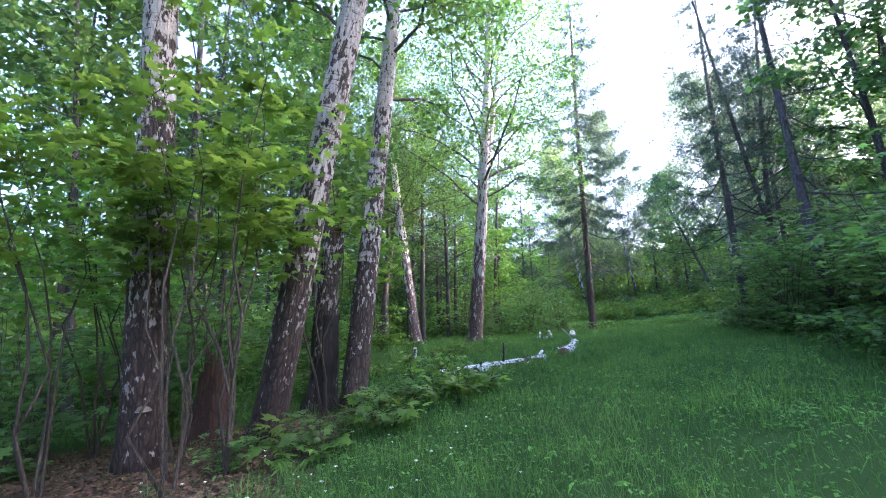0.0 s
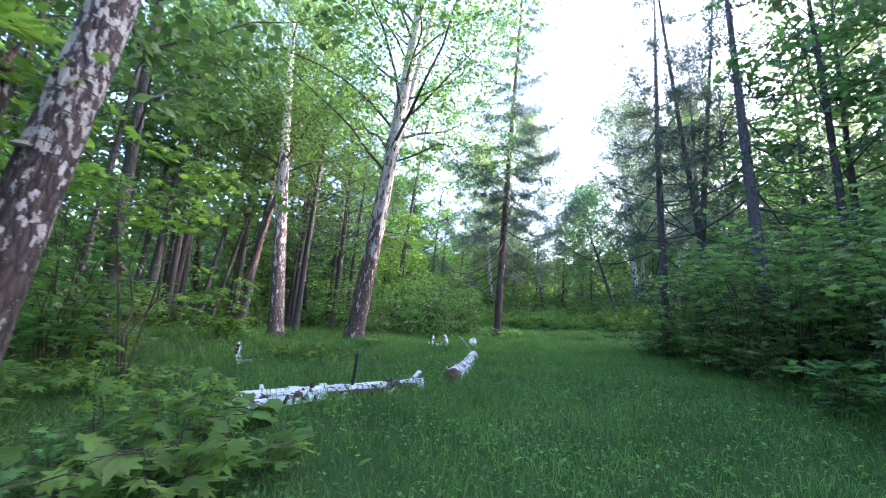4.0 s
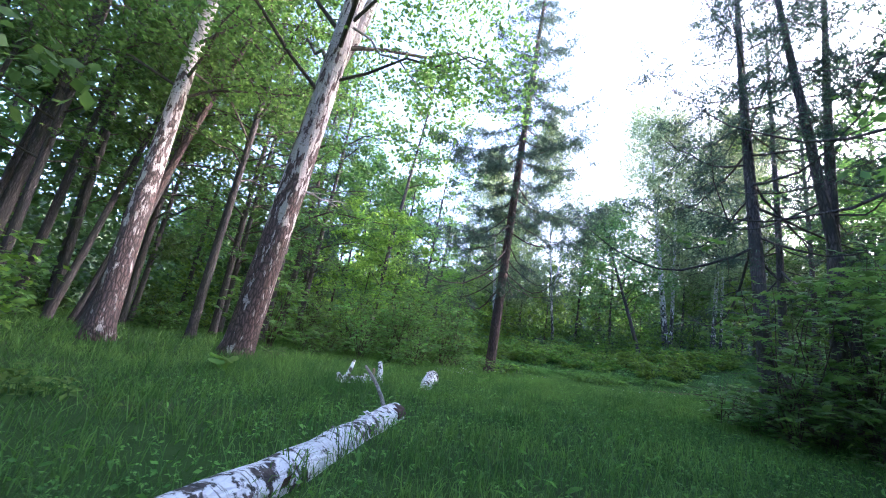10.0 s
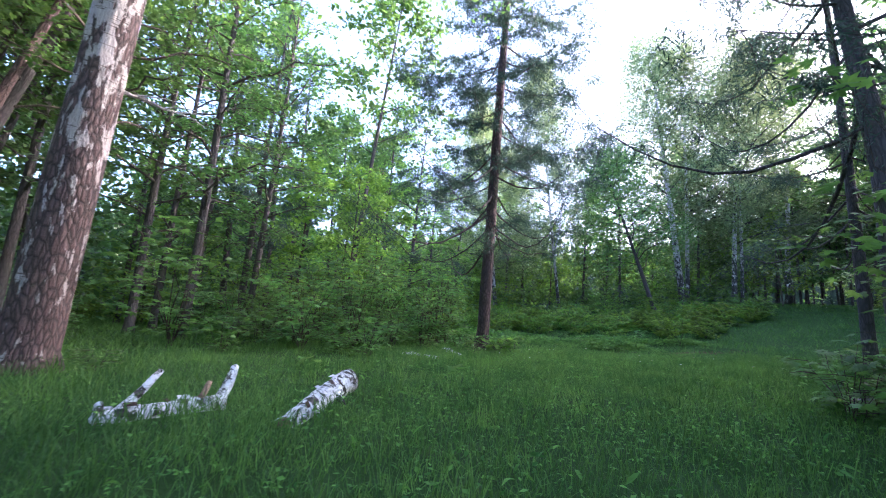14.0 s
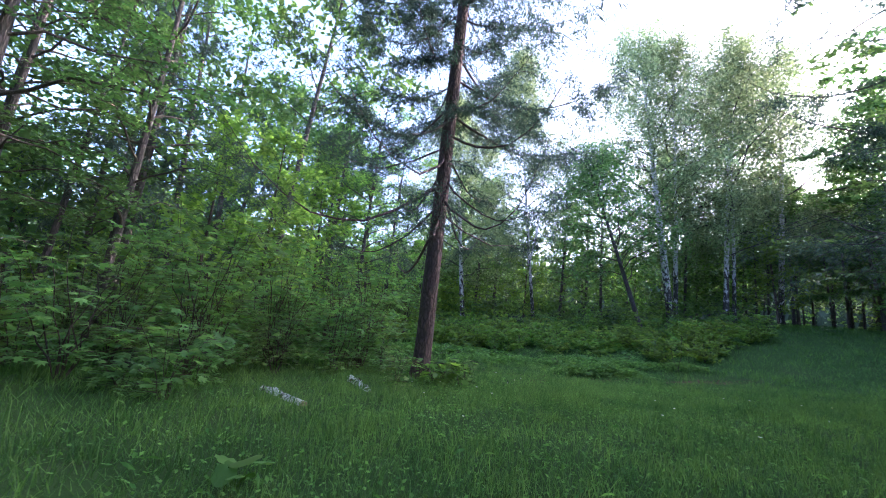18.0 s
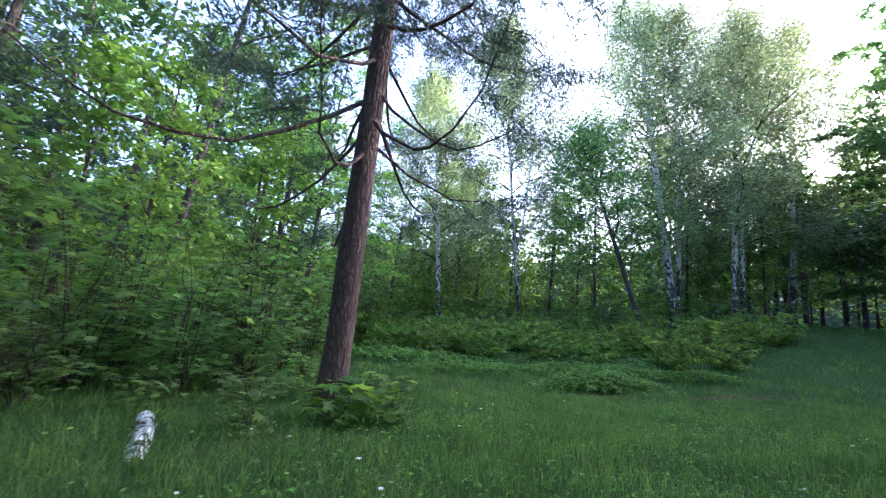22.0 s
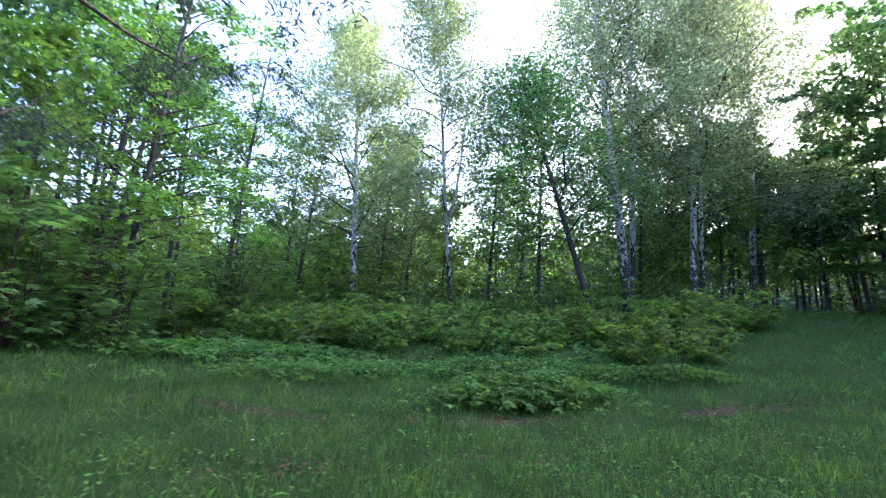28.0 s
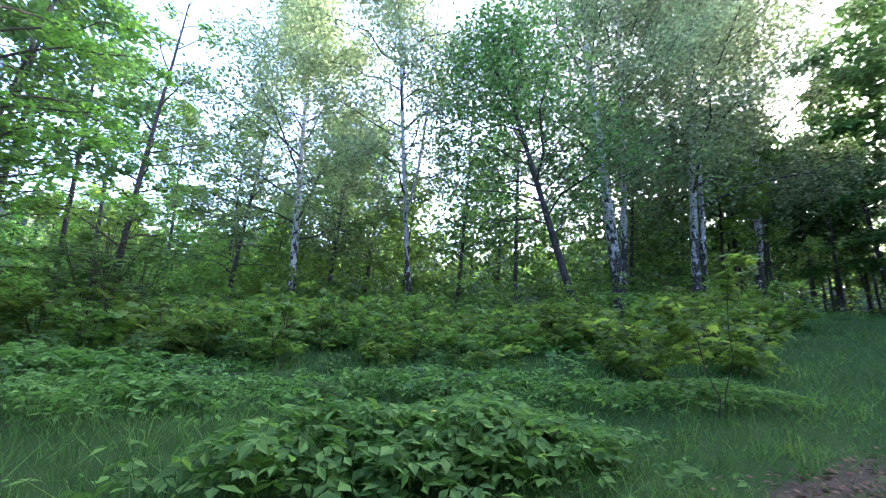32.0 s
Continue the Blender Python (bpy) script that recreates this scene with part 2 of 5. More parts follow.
def plain_material(name, a, b, scale=25.0, rough=0.8):
    m, n, l = mat_new(name)
    p = n["Principled BSDF"]
    l.new(mixc(n, l, noise_tex(n, l, coords(n, l, (1, 1, 1)), scale, 4.0), a, b), p.inputs["Base Color"])
    p.inputs["Roughness"].default_value = rough
    return m


M_FUNGUS = plain_material("bracket_fungus", (0.30, 0.26, 0.22), (0.62, 0.57, 0.50), 14.0)
M_FUNGUS_TOP = plain_material("fungus_crust", (0.10, 0.08, 0.07), (0.22, 0.18, 0.15), 18.0)
M_PETAL = plain_material("white_petal", (0.72, 0.74, 0.72), (0.82, 0.82, 0.80), 60.0, 0.6)
M_YELLOW = plain_material("yellow_petal", (0.65, 0.48, 0.03), (0.75, 0.60, 0.05), 60.0, 0.6)
M_DRY = leaf_material("dry_leaf", (0.06, 0.035, 0.02), (0.17, 0.10, 0.055), (1.0, 0.9, 0.7), 0.15, 0.8)


# ---- mesh helpers ----
class Geo:
    """Collects vertices and faces, then becomes one mesh."""

    def __init__(self):
        self.v, self.f, self.n = [], [], 0

    def add(self, v, *faces):
        v = np.asarray(v, dtype=np.float32).reshape(-1, 3)
        self.v.append(v)
        for f in faces:
            if len(f):
                self.f.append(np.asarray(f, dtype=np.int32) + self.n)
        self.n += len(v)
        return self

    def mesh(self, name, mat, smooth=True):
        me = bpy.data.meshes.new(name)
        v = np.concatenate(self.v)
        sizes = np.concatenate([np.full(len(f), f.shape[1], np.int32) for f in self.f])
        loops = np.concatenate([f.ravel() for f in self.f])
        me.vertices.add(len(v))
        me.vertices.foreach_set("co", v.ravel())
        me.loops.add(len(loops))
        me.loops.foreach_set("vertex_index", loops)
        me.polygons.add(len(sizes))
        me.polygons.foreach_set("loop_start", np.concatenate([[0], np.cumsum(sizes)[:-1]]).astype(np.int32))
        me.polygons.foreach_set("use_smooth", np.full(len(sizes), smooth))
        me.update(calc_edges=True)
        me.materials.append(mat)
        return me


MASS = ("branchwork", "crown", "needle_mass", "shoot_mass", "foliage", "stalk_mass")


def part(name, geo, material, parent, label="", smooth=True):
    ob = new(name, geo.mesh(name, material, smooth) if isinstance(geo, Geo) else geo)
    ob.parent = parent
    if name in MASS:
        tagged(ob, kind="stuff")
    if label:
        tagged(ob, label)
    return ob


def thing(name, m, label, category, group=""):
    ob = new(name)
    ob.empty_display_size = 0.2
    ob.matrix_basis = m
    return tagged(ob, label, category, group)


def smooth_step(a, b, x):
    t = np.clip((x - a) / (b - a), 0, 1)
    return t * t * (3 - 2 * t)


def tube(geo, path, radii, sides=8, rng=None, rough=0.0, cap=True):
    """A round, uneven stem along a path; rough is the relief as a share of the radius."""
    path, radii = np.asarray(path, float), np.asarray(radii, float)
    k = len(path)
    tan = np.gradient(path, axis=0)
    tan /= np.linalg.norm(tan, axis=1)[:, None] + 1e-9
    ref = np.array([0.31, 0.95, 0.05]) if abs(tan[0, 2]) > 0.6 else np.array([0.05, 0.1, 1.0])
    a = np.cross(tan, ref)
    a /= np.linalg.norm(a, axis=1)[:, None] + 1e-9
    b = np.cross(tan, a)
    th = np.linspace(0, 2 * np.pi, sides, endpoint=False)
    r = np.repeat(radii[:, None], sides, axis=1)
    if rough and rng is not None:
        along = np.concatenate([[0], np.cumsum(np.linalg.norm(np.diff(path, axis=0), axis=1))])
        wave = np.zeros_like(r)
        for q, w in ((2, 1.0), (3, 0.9), (5, 0.7), (7, 0.5), (11, 0.4)):
            wave += w * np.sin(q * th[None] + rng.uniform(0, 6.28) + along[:, None] * rng.uniform(-0.8, 0.8) + 0.8 * np.sin(along[:, None] * rng.uniform(1.5, 4.5) + rng.uniform(0, 6)))
        r = r * (1 + rough * wave * 0.45 + rough * 0.35 * rng.standard_normal(r.shape))
    v = path[:, None] + a[:, None] * (np.cos(th)[None, :, None] * r[..., None]) + b[:, None] * (np.sin(th)[None, :, None] * r[..., None])
    i = np.arange(sides)
    j = (i + 1) % sides
    rows = (np.arange(k - 1) * sides)[:, None]
    quads = np.stack([rows + i, rows + j, rows + sides + j, rows + sides + i], axis=-1).reshape(-1, 4)
    v = v.reshape(-1, 3)
    if cap:
        v = np.concatenate([v, path[-1:], path[:1]])
        top = (k - 1) * sides
        geo.add(v, quads, np.stack([top + i, top + j, np.full(sides, k * sides)], -1), np.stack([j, i, np.full(sides, k * sides + 1)], -1))
    else:
        geo.add(v, quads)
    return geo


# leaf outlines: points in the leaf's plane (x across, y from the stalk to the tip, z bend), and faces
DIAMOND = (np.array([(0, 0, 0), (0.32, 0.5, -0.05), (0, 1, -0.16), (-0.32, 0.5, -0.05)]), np.array([(0, 1, 2, 3)]))
NEEDLES = (np.array([(0, 0, 0), (0.09, 0.45, 0.0), (0, 1, -0.1), (-0.09, 0.45, 0.0)]), np.array([(0, 1, 2, 3)]))
_lobes = [(-1.95, 0.28), (-1.35, 0.55), (-1.02, 0.36), (-0.62, 0.72), (-0.30, 0.42), (0.0, 0.86), (0.30, 0.42), (0.62, 0.72), (1.02, 0.36), (1.35, 0.55), (1.95, 0.28)]
MAPLE = (np.array([(0, 0.22, 0.03)] + [(math.sin(a) * r, 0.22 + math.cos(a) * r, -0.24 * r * r) for a, r in _lobes]),
         np.array([(0, i + 1, i) for i in range(1, 11)]))
_tri = []
for _k, (_an, _le) in enumerate(((0.0, 1.0), (1.15, 0.8), (-1.15, 0.8))):
    _c, _s = math.cos(_an), math.sin(_an)
    _tri += [(x * _c + y * _s, -x * _s + y * _c, z) for x, y, z in ((0, 0.08, 0), (0.27 * _le, 0.5 * _le, -0.03), (0, _le, -0.22), (-0.27 * _le, 0.5 * _le, -0.03))]
TRIPLE = (np.array(_tri), np.array([(0, 1, 2, 3), (4, 5, 6, 7), (8, 9, 10, 11)]))
_lance = [(0, 0, 0), (0.11, 0.3, 0.10), (0.10, 0.62, 0.10), (0, 1, -0.08), (-0.10, 0.62, 0.10), (-0.11, 0.3, 0.10)]
LANCE = (np.array(_lance), np.array([(0, 1, 2, 5), (2, 3, 4, 5)]))


_ring = [(0.38 * math.sin(q * math.pi / 7) * (1 + 0.12 * (q % 2)), 0.5 - 0.52 * math.cos(q * math.pi / 7)) for q in range(14)]
BROADLEAF = (np.array([(0, 0.42, 0.02)] + [(x, y, -0.55 * x * x - 0.25 * max(0.0, y - 0.5) ** 2 + (0.03 if q % 2 else -0.02)) for q, (x, y) in enumerate(_ring)]), np.array([(0, 1 + q, 1 + (q + 1) % 14) for q in range(14)]))


def leaves(geo, rng, centres, sizes, shape, tilt=0.6, hang=0.0):
    """Leaves at the centres, facing mostly up (tilt: how far from it), their tips hanging by hang."""
    tpl, faces = shape
    c = np.asarray(centres, np.float32)
    n = len(c)
    if n == 0:
        return geo
    s = np.broadcast_to(np.asarray(sizes, np.float32), (n,))[:, None]
    nrm = np.stack([rng.standard_normal(n) * tilt, rng.standard_normal(n) * tilt, np.ones(n)], -1)
    nrm /= np.linalg.norm(nrm, axis=1)[:, None]
    az = rng.uniform(0, 2 * np.pi, n)
    y = np.stack([np.cos(az), np.sin(az), np.full(n, -hang)], -1)
    y -= nrm * np.sum(y * nrm, axis=1)[:, None]
    y /= np.linalg.norm(y, axis=1)[:, None] + 1e-9
    x = np.cross(y, nrm)
    v = c[:, None] + s[:, None] * (tpl[None, :, 0, None] * x[:, None] + tpl[None, :, 1, None] * y[:, None] + tpl[None, :, 2, None] * nrm[:, None])
    f = (faces[None] + (np.arange(n) * len(tpl))[:, None, None]).reshape(-1, faces.shape[1])
    return geo.add(v.reshape(-1, 3), f)


# ---- ground ----
def ground_z(x, y):
    """Height of the clearing: a gentle rise along the way, a bank beyond it and one beside it."""
    u, v = 0.488 * x + 0.873 * y, 0.873 * x - 0.488 * y + 1.0
    z = 0.58 * smooth_step(-2, 20, u) - 0.2 * smooth_step(26, 42, u)
    z = z + 4.2 * smooth_step(40, 76, u) + 0.07 * np.clip(v, -30, 11) * smooth_step(45, 62, u)
    z = z + 0.06 * np.clip(v, -14, 0) * (1 - smooth_step(2, 14, u))
    z = z + 1.2 * smooth_step(3, 16, v) * (1 - smooth_step(30, 50, u))
    return z + 0.03 * np.sin(1.3 * x + 0.4 * y) * np.sin(0.9 * y - 0.5 * x) + 0.02 * np.sin(3.1 * x) * np.sin(2.7 * y + x)


def gz(x, y):
    return float(ground_z(np.float64(x), np.float64(y)))


def bare(x, y):
    """Where the soil shows: a worn track that crosses the meadow, and the litter under the birches."""
    track = np.exp(-((y - 37.4 - 0.085 * np.clip(18.6 - x, 0, 9) ** 2) / 0.38) ** 2) * smooth_step(11, 13.5, x) * smooth_step(21.5, 19.5, x)
    track2 = np.exp(-((y - 37.55 - 0.06 * (x - 24.0)) / 0.4) ** 2) * smooth_step(22, 23.5, x) * smooth_step(29, 26.5, x)
    track = np.maximum(track, 0.8 * np.exp(-((y - 35.3 - 0.05 * (x - 17)) / 0.3) ** 2) * smooth_step(14, 15.5, x) * smooth_step(19, 18, x))
    worn_way = 0.55 * np.exp(-(((x - 8.2) / 0.8) ** 2 + ((y - 12.6) / 1.8) ** 2)) + 0.5 * np.exp(-(((x - 5.8) / 0.6) ** 2 + ((y - 11.6) / 1.0) ** 2))
    litter = smooth_step(-0.9, -2.3, x) * smooth_step(9.0, 7.0, y) * smooth_step(1.5, 3.2, y)
    gaps = 0.5 + 0.5 * np.sin(1.9 * x + 1.0) * np.sin(0.7 * x + 2.3 * y)
    return np.clip(np.maximum(np.maximum(np.maximum(track, track2), worn_way) * 0.9 * (0.45 + 0.55 * gaps), litter * 0.9), 0, 1)


_gx = np.concatenate([[-1500, -600, -250, -120, -70], np.arange(-45, 75.1, 0.5), [100, 150, 260, 600, 1500]])
_gy = np.concatenate([[-1500, -600, -250, -100, -50], np.arange(-25, 100.1, 0.5), [130, 180, 300, 600, 1500]])
_X, _Y = np.meshgrid(_gx, _gy)
_q = (np.arange(len(_gy) - 1) * len(_gx))[:, None] + np.arange(len(_gx) - 1)
ground = Geo().add(np.stack([_X, _Y, ground_z(_X, _Y)], -1), np.stack([_q, _q + 1, _q + len(_gx) + 1, _q + len(_gx)], -1).reshape(-1, 4))
_gm = ground.mesh("ground", M_GROUND)
_gm.attributes.new("worn", "FLOAT", "POINT").data.foreach_set("value", bare(_X, _Y).ravel().astype(np.float32))
tagged(new("ground", _gm), "grassy forest clearing with patches of bare brown soil", "ground", kind="structure")


# ---- trees ----
def at(x, y, turn=0.0, scale=1.0, lean=(0.0, 0.0), sink=0.0):
    """A pose standing on the ground, leaning by metres per metre of height."""
    ax = Vector((lean[0], lean[1], 1)).normalized()
    q = Vector((0, 0, 1)).rotation_difference(ax).to_matrix().to_4x4()
    return Matrix.Translation((x, y, gz(x, y) - sink)) @ q @ pose(0, 0, 0, 0, 0, turn) @ Matrix.Diagonal((scale, scale, scale, 1))


def stem_path(rng, h, bend=0.02, k=22):
    s = np.concatenate([np.linspace(0, 0.06, 5), np.linspace(0.09, 1, k - 5)])
    z = s * h
    x = bend * h * (np.sin(s * 3.1 + rng.uniform(0, 6)) - np.sin(rng.uniform(0, 6))) * s * 0.6
    y = bend * h * (np.sin(s * 4.3 + rng.uniform(0, 6))) * s * 0.6
    return np.stack([x, y, z], -1)


def stem_radii(path, r, flare=0.6, top=0.12):
    z = path[:, 2] - path[0, 2]
    s = z / z[-1]
    return r * ((1 - s) ** 0.75 * (1 - top) + top) * (1 + flare * np.exp(-z / 0.28))


def point_on(path, z):
    return np.array([np.interp(z, path[:, 2], path[:, i]) for i in range(3)])


def limb_path(rng, start, az, length, rise, droop, k=7):
    s = np.linspace(0, 1, k)
    side = rng.uniform(-0.25, 0.25)
    a = az + side * s
    p = np.stack([np.cos(a) * length * s, np.sin(a) * length * s, length * (rise * s - droop * s * s)], -1)
    p[1:] += rng.standard_normal((k - 1, 3)) * 0.02 * length
    return start + p


def clusters(rng, limb, count, spread, lo=0.35):
    """Places round the outer part of a limb."""
    s = rng.uniform(lo, 1.05, count) * (len(limb) - 1)
    i = np.clip(s.astype(int), 0, len(limb) - 2)
    return limb[i] + (limb[i + 1] - limb[i]) * (s - i)[:, None] + rng.standard_normal((count, 3)) * spread


def fill(rng, centres, per, radius, flat=0.6):
    n = len(centres)
    j = rng.standard_normal((n, per, 3)) * np.array([radius, radius, radius * flat])
    return (centres[:, None] + j).reshape(-1, 3)


def broad_crown(rng, path, base, spread, limbs, nclump, per, size, mat_shape=DIAMOND, rise=0.7, droop=0.35, droop_twigs=0.0, tilt=0.8, thin=False):
    """Limbs and leaves round a stem: the limbs' mesh, and the leaves'."""
    wood, green = Geo(), Geo()
    h = path[-1, 2]
    all_c = []
    for i in range(limbs):
        s = (i + rng.uniform(0.1, 0.9)) / limbs
        z = base + (h - base) * s * 0.97
        length = spread * (0.45 + 0.75 * math.sin(math.pi * min(1, 0.25 + 0.75 * s) ** 0.9)) * rng.uniform(0.7, 1.15) * (1.05 - 0.55 * s)
        limb = limb_path(rng, point_on(path, z), i * 2.4 + rng.uniform(-0.5, 0.5), length, rise + 0.5 * s, droop, 5 if thin else 7)
        tube(wood, limb, np.linspace(0.008 * length + 0.009, 0.005, len(limb)), 3 if thin else 5, cap=False)
        for q in range(2):
            st = limb[1 + 2 * q]
            tw = limb_path(rng, st, i * 2.4 + rng.uniform(-1.2, 1.2), length * 0.45, rise * 0.6, droop, 2 if thin else 4)
            tube(wood, tw, np.linspace(0.014, 0.005, len(tw)), 3, cap=False)
            all_c.append(clusters(rng, tw, max(1, nclump // (limbs * 3)), spread * 0.06, 0.2))
        all_c.append(clusters(rng, limb, max(1, nclump // limbs * 2 // 3), spread * 0.10))
    c = np.concatenate(all_c)
    pts = fill(rng, c, per, min(0.34, spread * 0.085))
    if droop_twigs:
        hang = rng.exponential(droop_twigs, len(pts))
        pts[:, 2] -= np.repeat(hang.reshape(-1, per)[:, :1], per, 1).ravel() * rng.uniform(0, 1, len(pts)) * 1.4
        top = rng.permutation(len(c))[: 0 if thin else len(c) // 3]
        for p in c[top]:
            tw = np.stack([p + np.array([0.05 * k * rng.standard_normal(), 0.05 * k * rng.standard_normal(), -0.35 * k * droop_twigs]) for k in range(3)])
            tube(wood, tw, [0.007, 0.005, 0.003], 3, cap=False)
    leaves(green, rng, pts, rng.uniform(0.7, 1.25, len(pts)) * size, mat_shape, tilt, 0.4)
    return wood, green


def make_tree(name, label, m, seed, h, r, bark, leaf, base, spread, limbs, nclump, per, size, bend=0.012, sides=12, fork=0.0, rough=0.05, droop_twigs=0.0, rise=0.7, droop=0.35, group="", top=0.12, flare=0.6, thin=False):
    rng = np.random.default_rng(seed)
    tree = thing(name, m, label, "tree", group)
    path = stem_path(rng, h, bend)
    path[0, 2] = -0.25
    trunk = Geo()
    tube(trunk, path, stem_radii(path, r, flare, top), sides, rng, rough)
    part("trunk", trunk, bark, tree)
    wood, green = broad_crown(rng, path, base, spread, limbs, nclump, per, size, droop_twigs=droop_twigs, rise=rise, droop=droop, thin=thin)
    if fork:
        z0 = fork
        st = point_on(path, z0)
        az = rng.uniform(0, 6.28)
        s = np.linspace(0, 1, 9)
        p2 = np.stack([st[0] + np.cos(az) * (0.16 * s ** 0.7) * (h - z0), st[1] + np.sin(az) * (0.16 * s ** 0.7) * (h - z0), st[2] - 0.3 + s * (h - z0) * 0.92], -1)
        second = Geo()
        tube(second, p2, np.interp(st[2], path[:, 2], stem_radii(path, r, flare, top)) * 0.72 * (1.05 - s), sides, rng, rough)
        part("stem", second, bark, tree)
    part("branchwork", wood, M_TWIG if leaf is not M_BIRCHLEAF_LIT else M_DARKBARK, tree)
    part("crown", green, leaf, tree, smooth=False)
    return tree


def spray_crown(rng, path, base, spread, limbs, per, size, shape=DIAMOND, dense=7.0):
    """A maple's crown: long limbs that carry flat, level sprays of leaves one above the other, with gaps between them."""
    wood, green = Geo(), Geo()
    h = path[-1, 2]
    pts = []
    for i in range(limbs):
        s = (i + rng.uniform(0.0, 0.9)) / limbs
        z = base + (h - base) * s * 0.96
        length = spread * (0.55 + 0.6 * math.sin(math.pi * (0.2 + 0.75 * s))) * rng.uniform(0.65, 1.15) * (1.05 - 0.5 * s)
        az = i * 2.4 + rng.uniform(-0.5, 0.5)
        limb = limb_path(rng, point_on(path, z), az, length, 0.42 + 0.5 * s, 0.38, 7)
        tube(wood, limb, np.linspace(0.009 * length + 0.010, 0.006, 7), 5, cap=False)
        for q in range(max(3, int(length * 1.7))):
            a = rng.uniform(0.25, 1.0) * 6
            j = min(int(a), 5)
            st = limb[j] + (limb[j + 1] - limb[j]) * (a - j)
            tl = rng.uniform(0.5, 1.25) * (0.5 + 0.12 * length)
            tw = limb_path(rng, st, az + rng.choice([-1, 1]) * rng.uniform(0.3, 1.3), tl, 0.12, 0.22, 4)
            tube(wood, tw, np.linspace(0.012, 0.004, 4), 3, cap=False)
            c = clusters(rng, tw, max(3, int(tl * dense)), 0.06, 0.15)
            j3 = rng.standard_normal((len(c), per, 3)) * np.array([0.19, 0.19, 0.06])
            pts.append((c[:, None] + j3).reshape(-1, 3))
    p = np.concatenate(pts)
    leaves(green, rng, p, rng.uniform(0.65, 1.3, len(p)) * size, shape, 0.38, 0.35)
    return wood, green


def make_maple(name, label, m, seed, h, r, leaf, base, spread, limbs, per=5, size=0.17, group="", bend=0.015, dense=7.0, bark=None):
    rng = np.random.default_rng(seed)
    tree = thing(name, m, label, "tree", group)
    path = stem_path(rng, h, bend)
    path[0, 2] = -0.25
    trunk = Geo()
    tube(trunk, path, stem_radii(path, r, 0.5, 0.12), 12, rng, 0.06)
    part("trunk", trunk, bark or M_DARKBARK, tree)
    wood, green = spray_crown(rng, path, base, spread, limbs, per, size, DIAMOND, dense)
    part("branchwork", wood, M_TWIG, tree)
    part("crown", green, leaf, tree, smooth=False)
    return tree


def make_larch(name, label, m, seed, h, r, bark, first, spread, limbs, density=1.0, sides=14, far=False, dead=6, size=0.16, per=6):
    """A conifer with long, drooping, upturned branches and hanging tufts of needles; each bough is a part."""
    rng = np.random.default_rng(seed)
    tree = thing(name, m, label, "tree")
    path = stem_path(rng, h, 0.006)
    path[0, 2] = -0.25
    trunk = Geo()
    tube(trunk, path, stem_radii(path, r, 0.45, 0.08), sides, rng, 0.05)
    part("trunk", trunk, bark, tree)
    joined, green = Geo(), Geo()
    for i in range(limbs):
        s = (i + rng.uniform(0, 0.8)) / limbs
        z = first + (h - first) * s ** 1.05 * 0.98
        length = max(0.5, spread * (1.0 - 0.82 * s) * rng.uniform(0.65, 1.15))
        k = 9
        t = np.linspace(0, 1, k)
        az = i * 2.39996 + rng.uniform(-0.3, 0.3)
        curl = az + rng.uniform(-0.3, 0.3) * t
        sag = rng.uniform(0.25, 0.6) * (1 - 0.8 * s)
        lift = rng.uniform(0.0, 0.3) + 0.25 * s
        bough_p = point_on(path, z) + np.stack([np.cos(curl) * length * t, np.sin(curl) * length * t, length * (-sag * np.sin(t * 2.0) + (lift + sag * 0.55) * t ** 2.2 + 0.1 * s * t)], -1)
        bough_p[1:] += rng.standard_normal((k - 1, 3)) * 0.025
        bough = joined if far else Geo()
        tube(bough, bough_p, np.linspace(0.010 + 0.007 * length, 0.005, k), 5, cap=False)
        cs = []
        bare = 0.45 if i < dead else 0.12
        bare = 0.68 if i < dead // 2 else bare
        for _ in range(int(length * 8 * density * (0.3 if i < dead else 1)) + 3):
            q = rng.uniform(bare, 1.0) * (k - 1)
            j = min(int(q), k - 2)
            st = bough_p[j] + (bough_p[j + 1] - bough_p[j]) * (q - j)
            ta = az + rng.choice([-1, 1]) * rng.uniform(0.6, 1.5)
            tl = rng.uniform(0.3, 0.95) * (0.4 + 0.2 * length)
            tw = limb_path(rng, st, ta, tl, 0.0, 0.55, 4)
            tube(bough, tw, [0.008, 0.006, 0.005, 0.003], 3, cap=False)
            cs.append(clusters(rng, tw, max(2, int(tl * (7 if far else 12))), 0.05, 0.1))
        if not far:
            part("bough", bough, bark if i < dead else M_TWIG, tree)
        fine = dead > 10 and z < 9.5
        c = fill(rng, np.concatenate(cs), 3 if far else per * 2 if fine else per, 0.085, 0.9)
        leaves(green, rng, c, rng.uniform(0.7, 1.4, len(c)) * size * (0.58 if fine else 1.0), NEEDLES, 1.0, 0.9)
    if far:
        part("branchwork", joined, bark, tree)
    part("needle_mass", green, M_NEEDLE, tree, smooth=False)
    return tree


OLD = "old birch, dark furrowed bark below, white above"
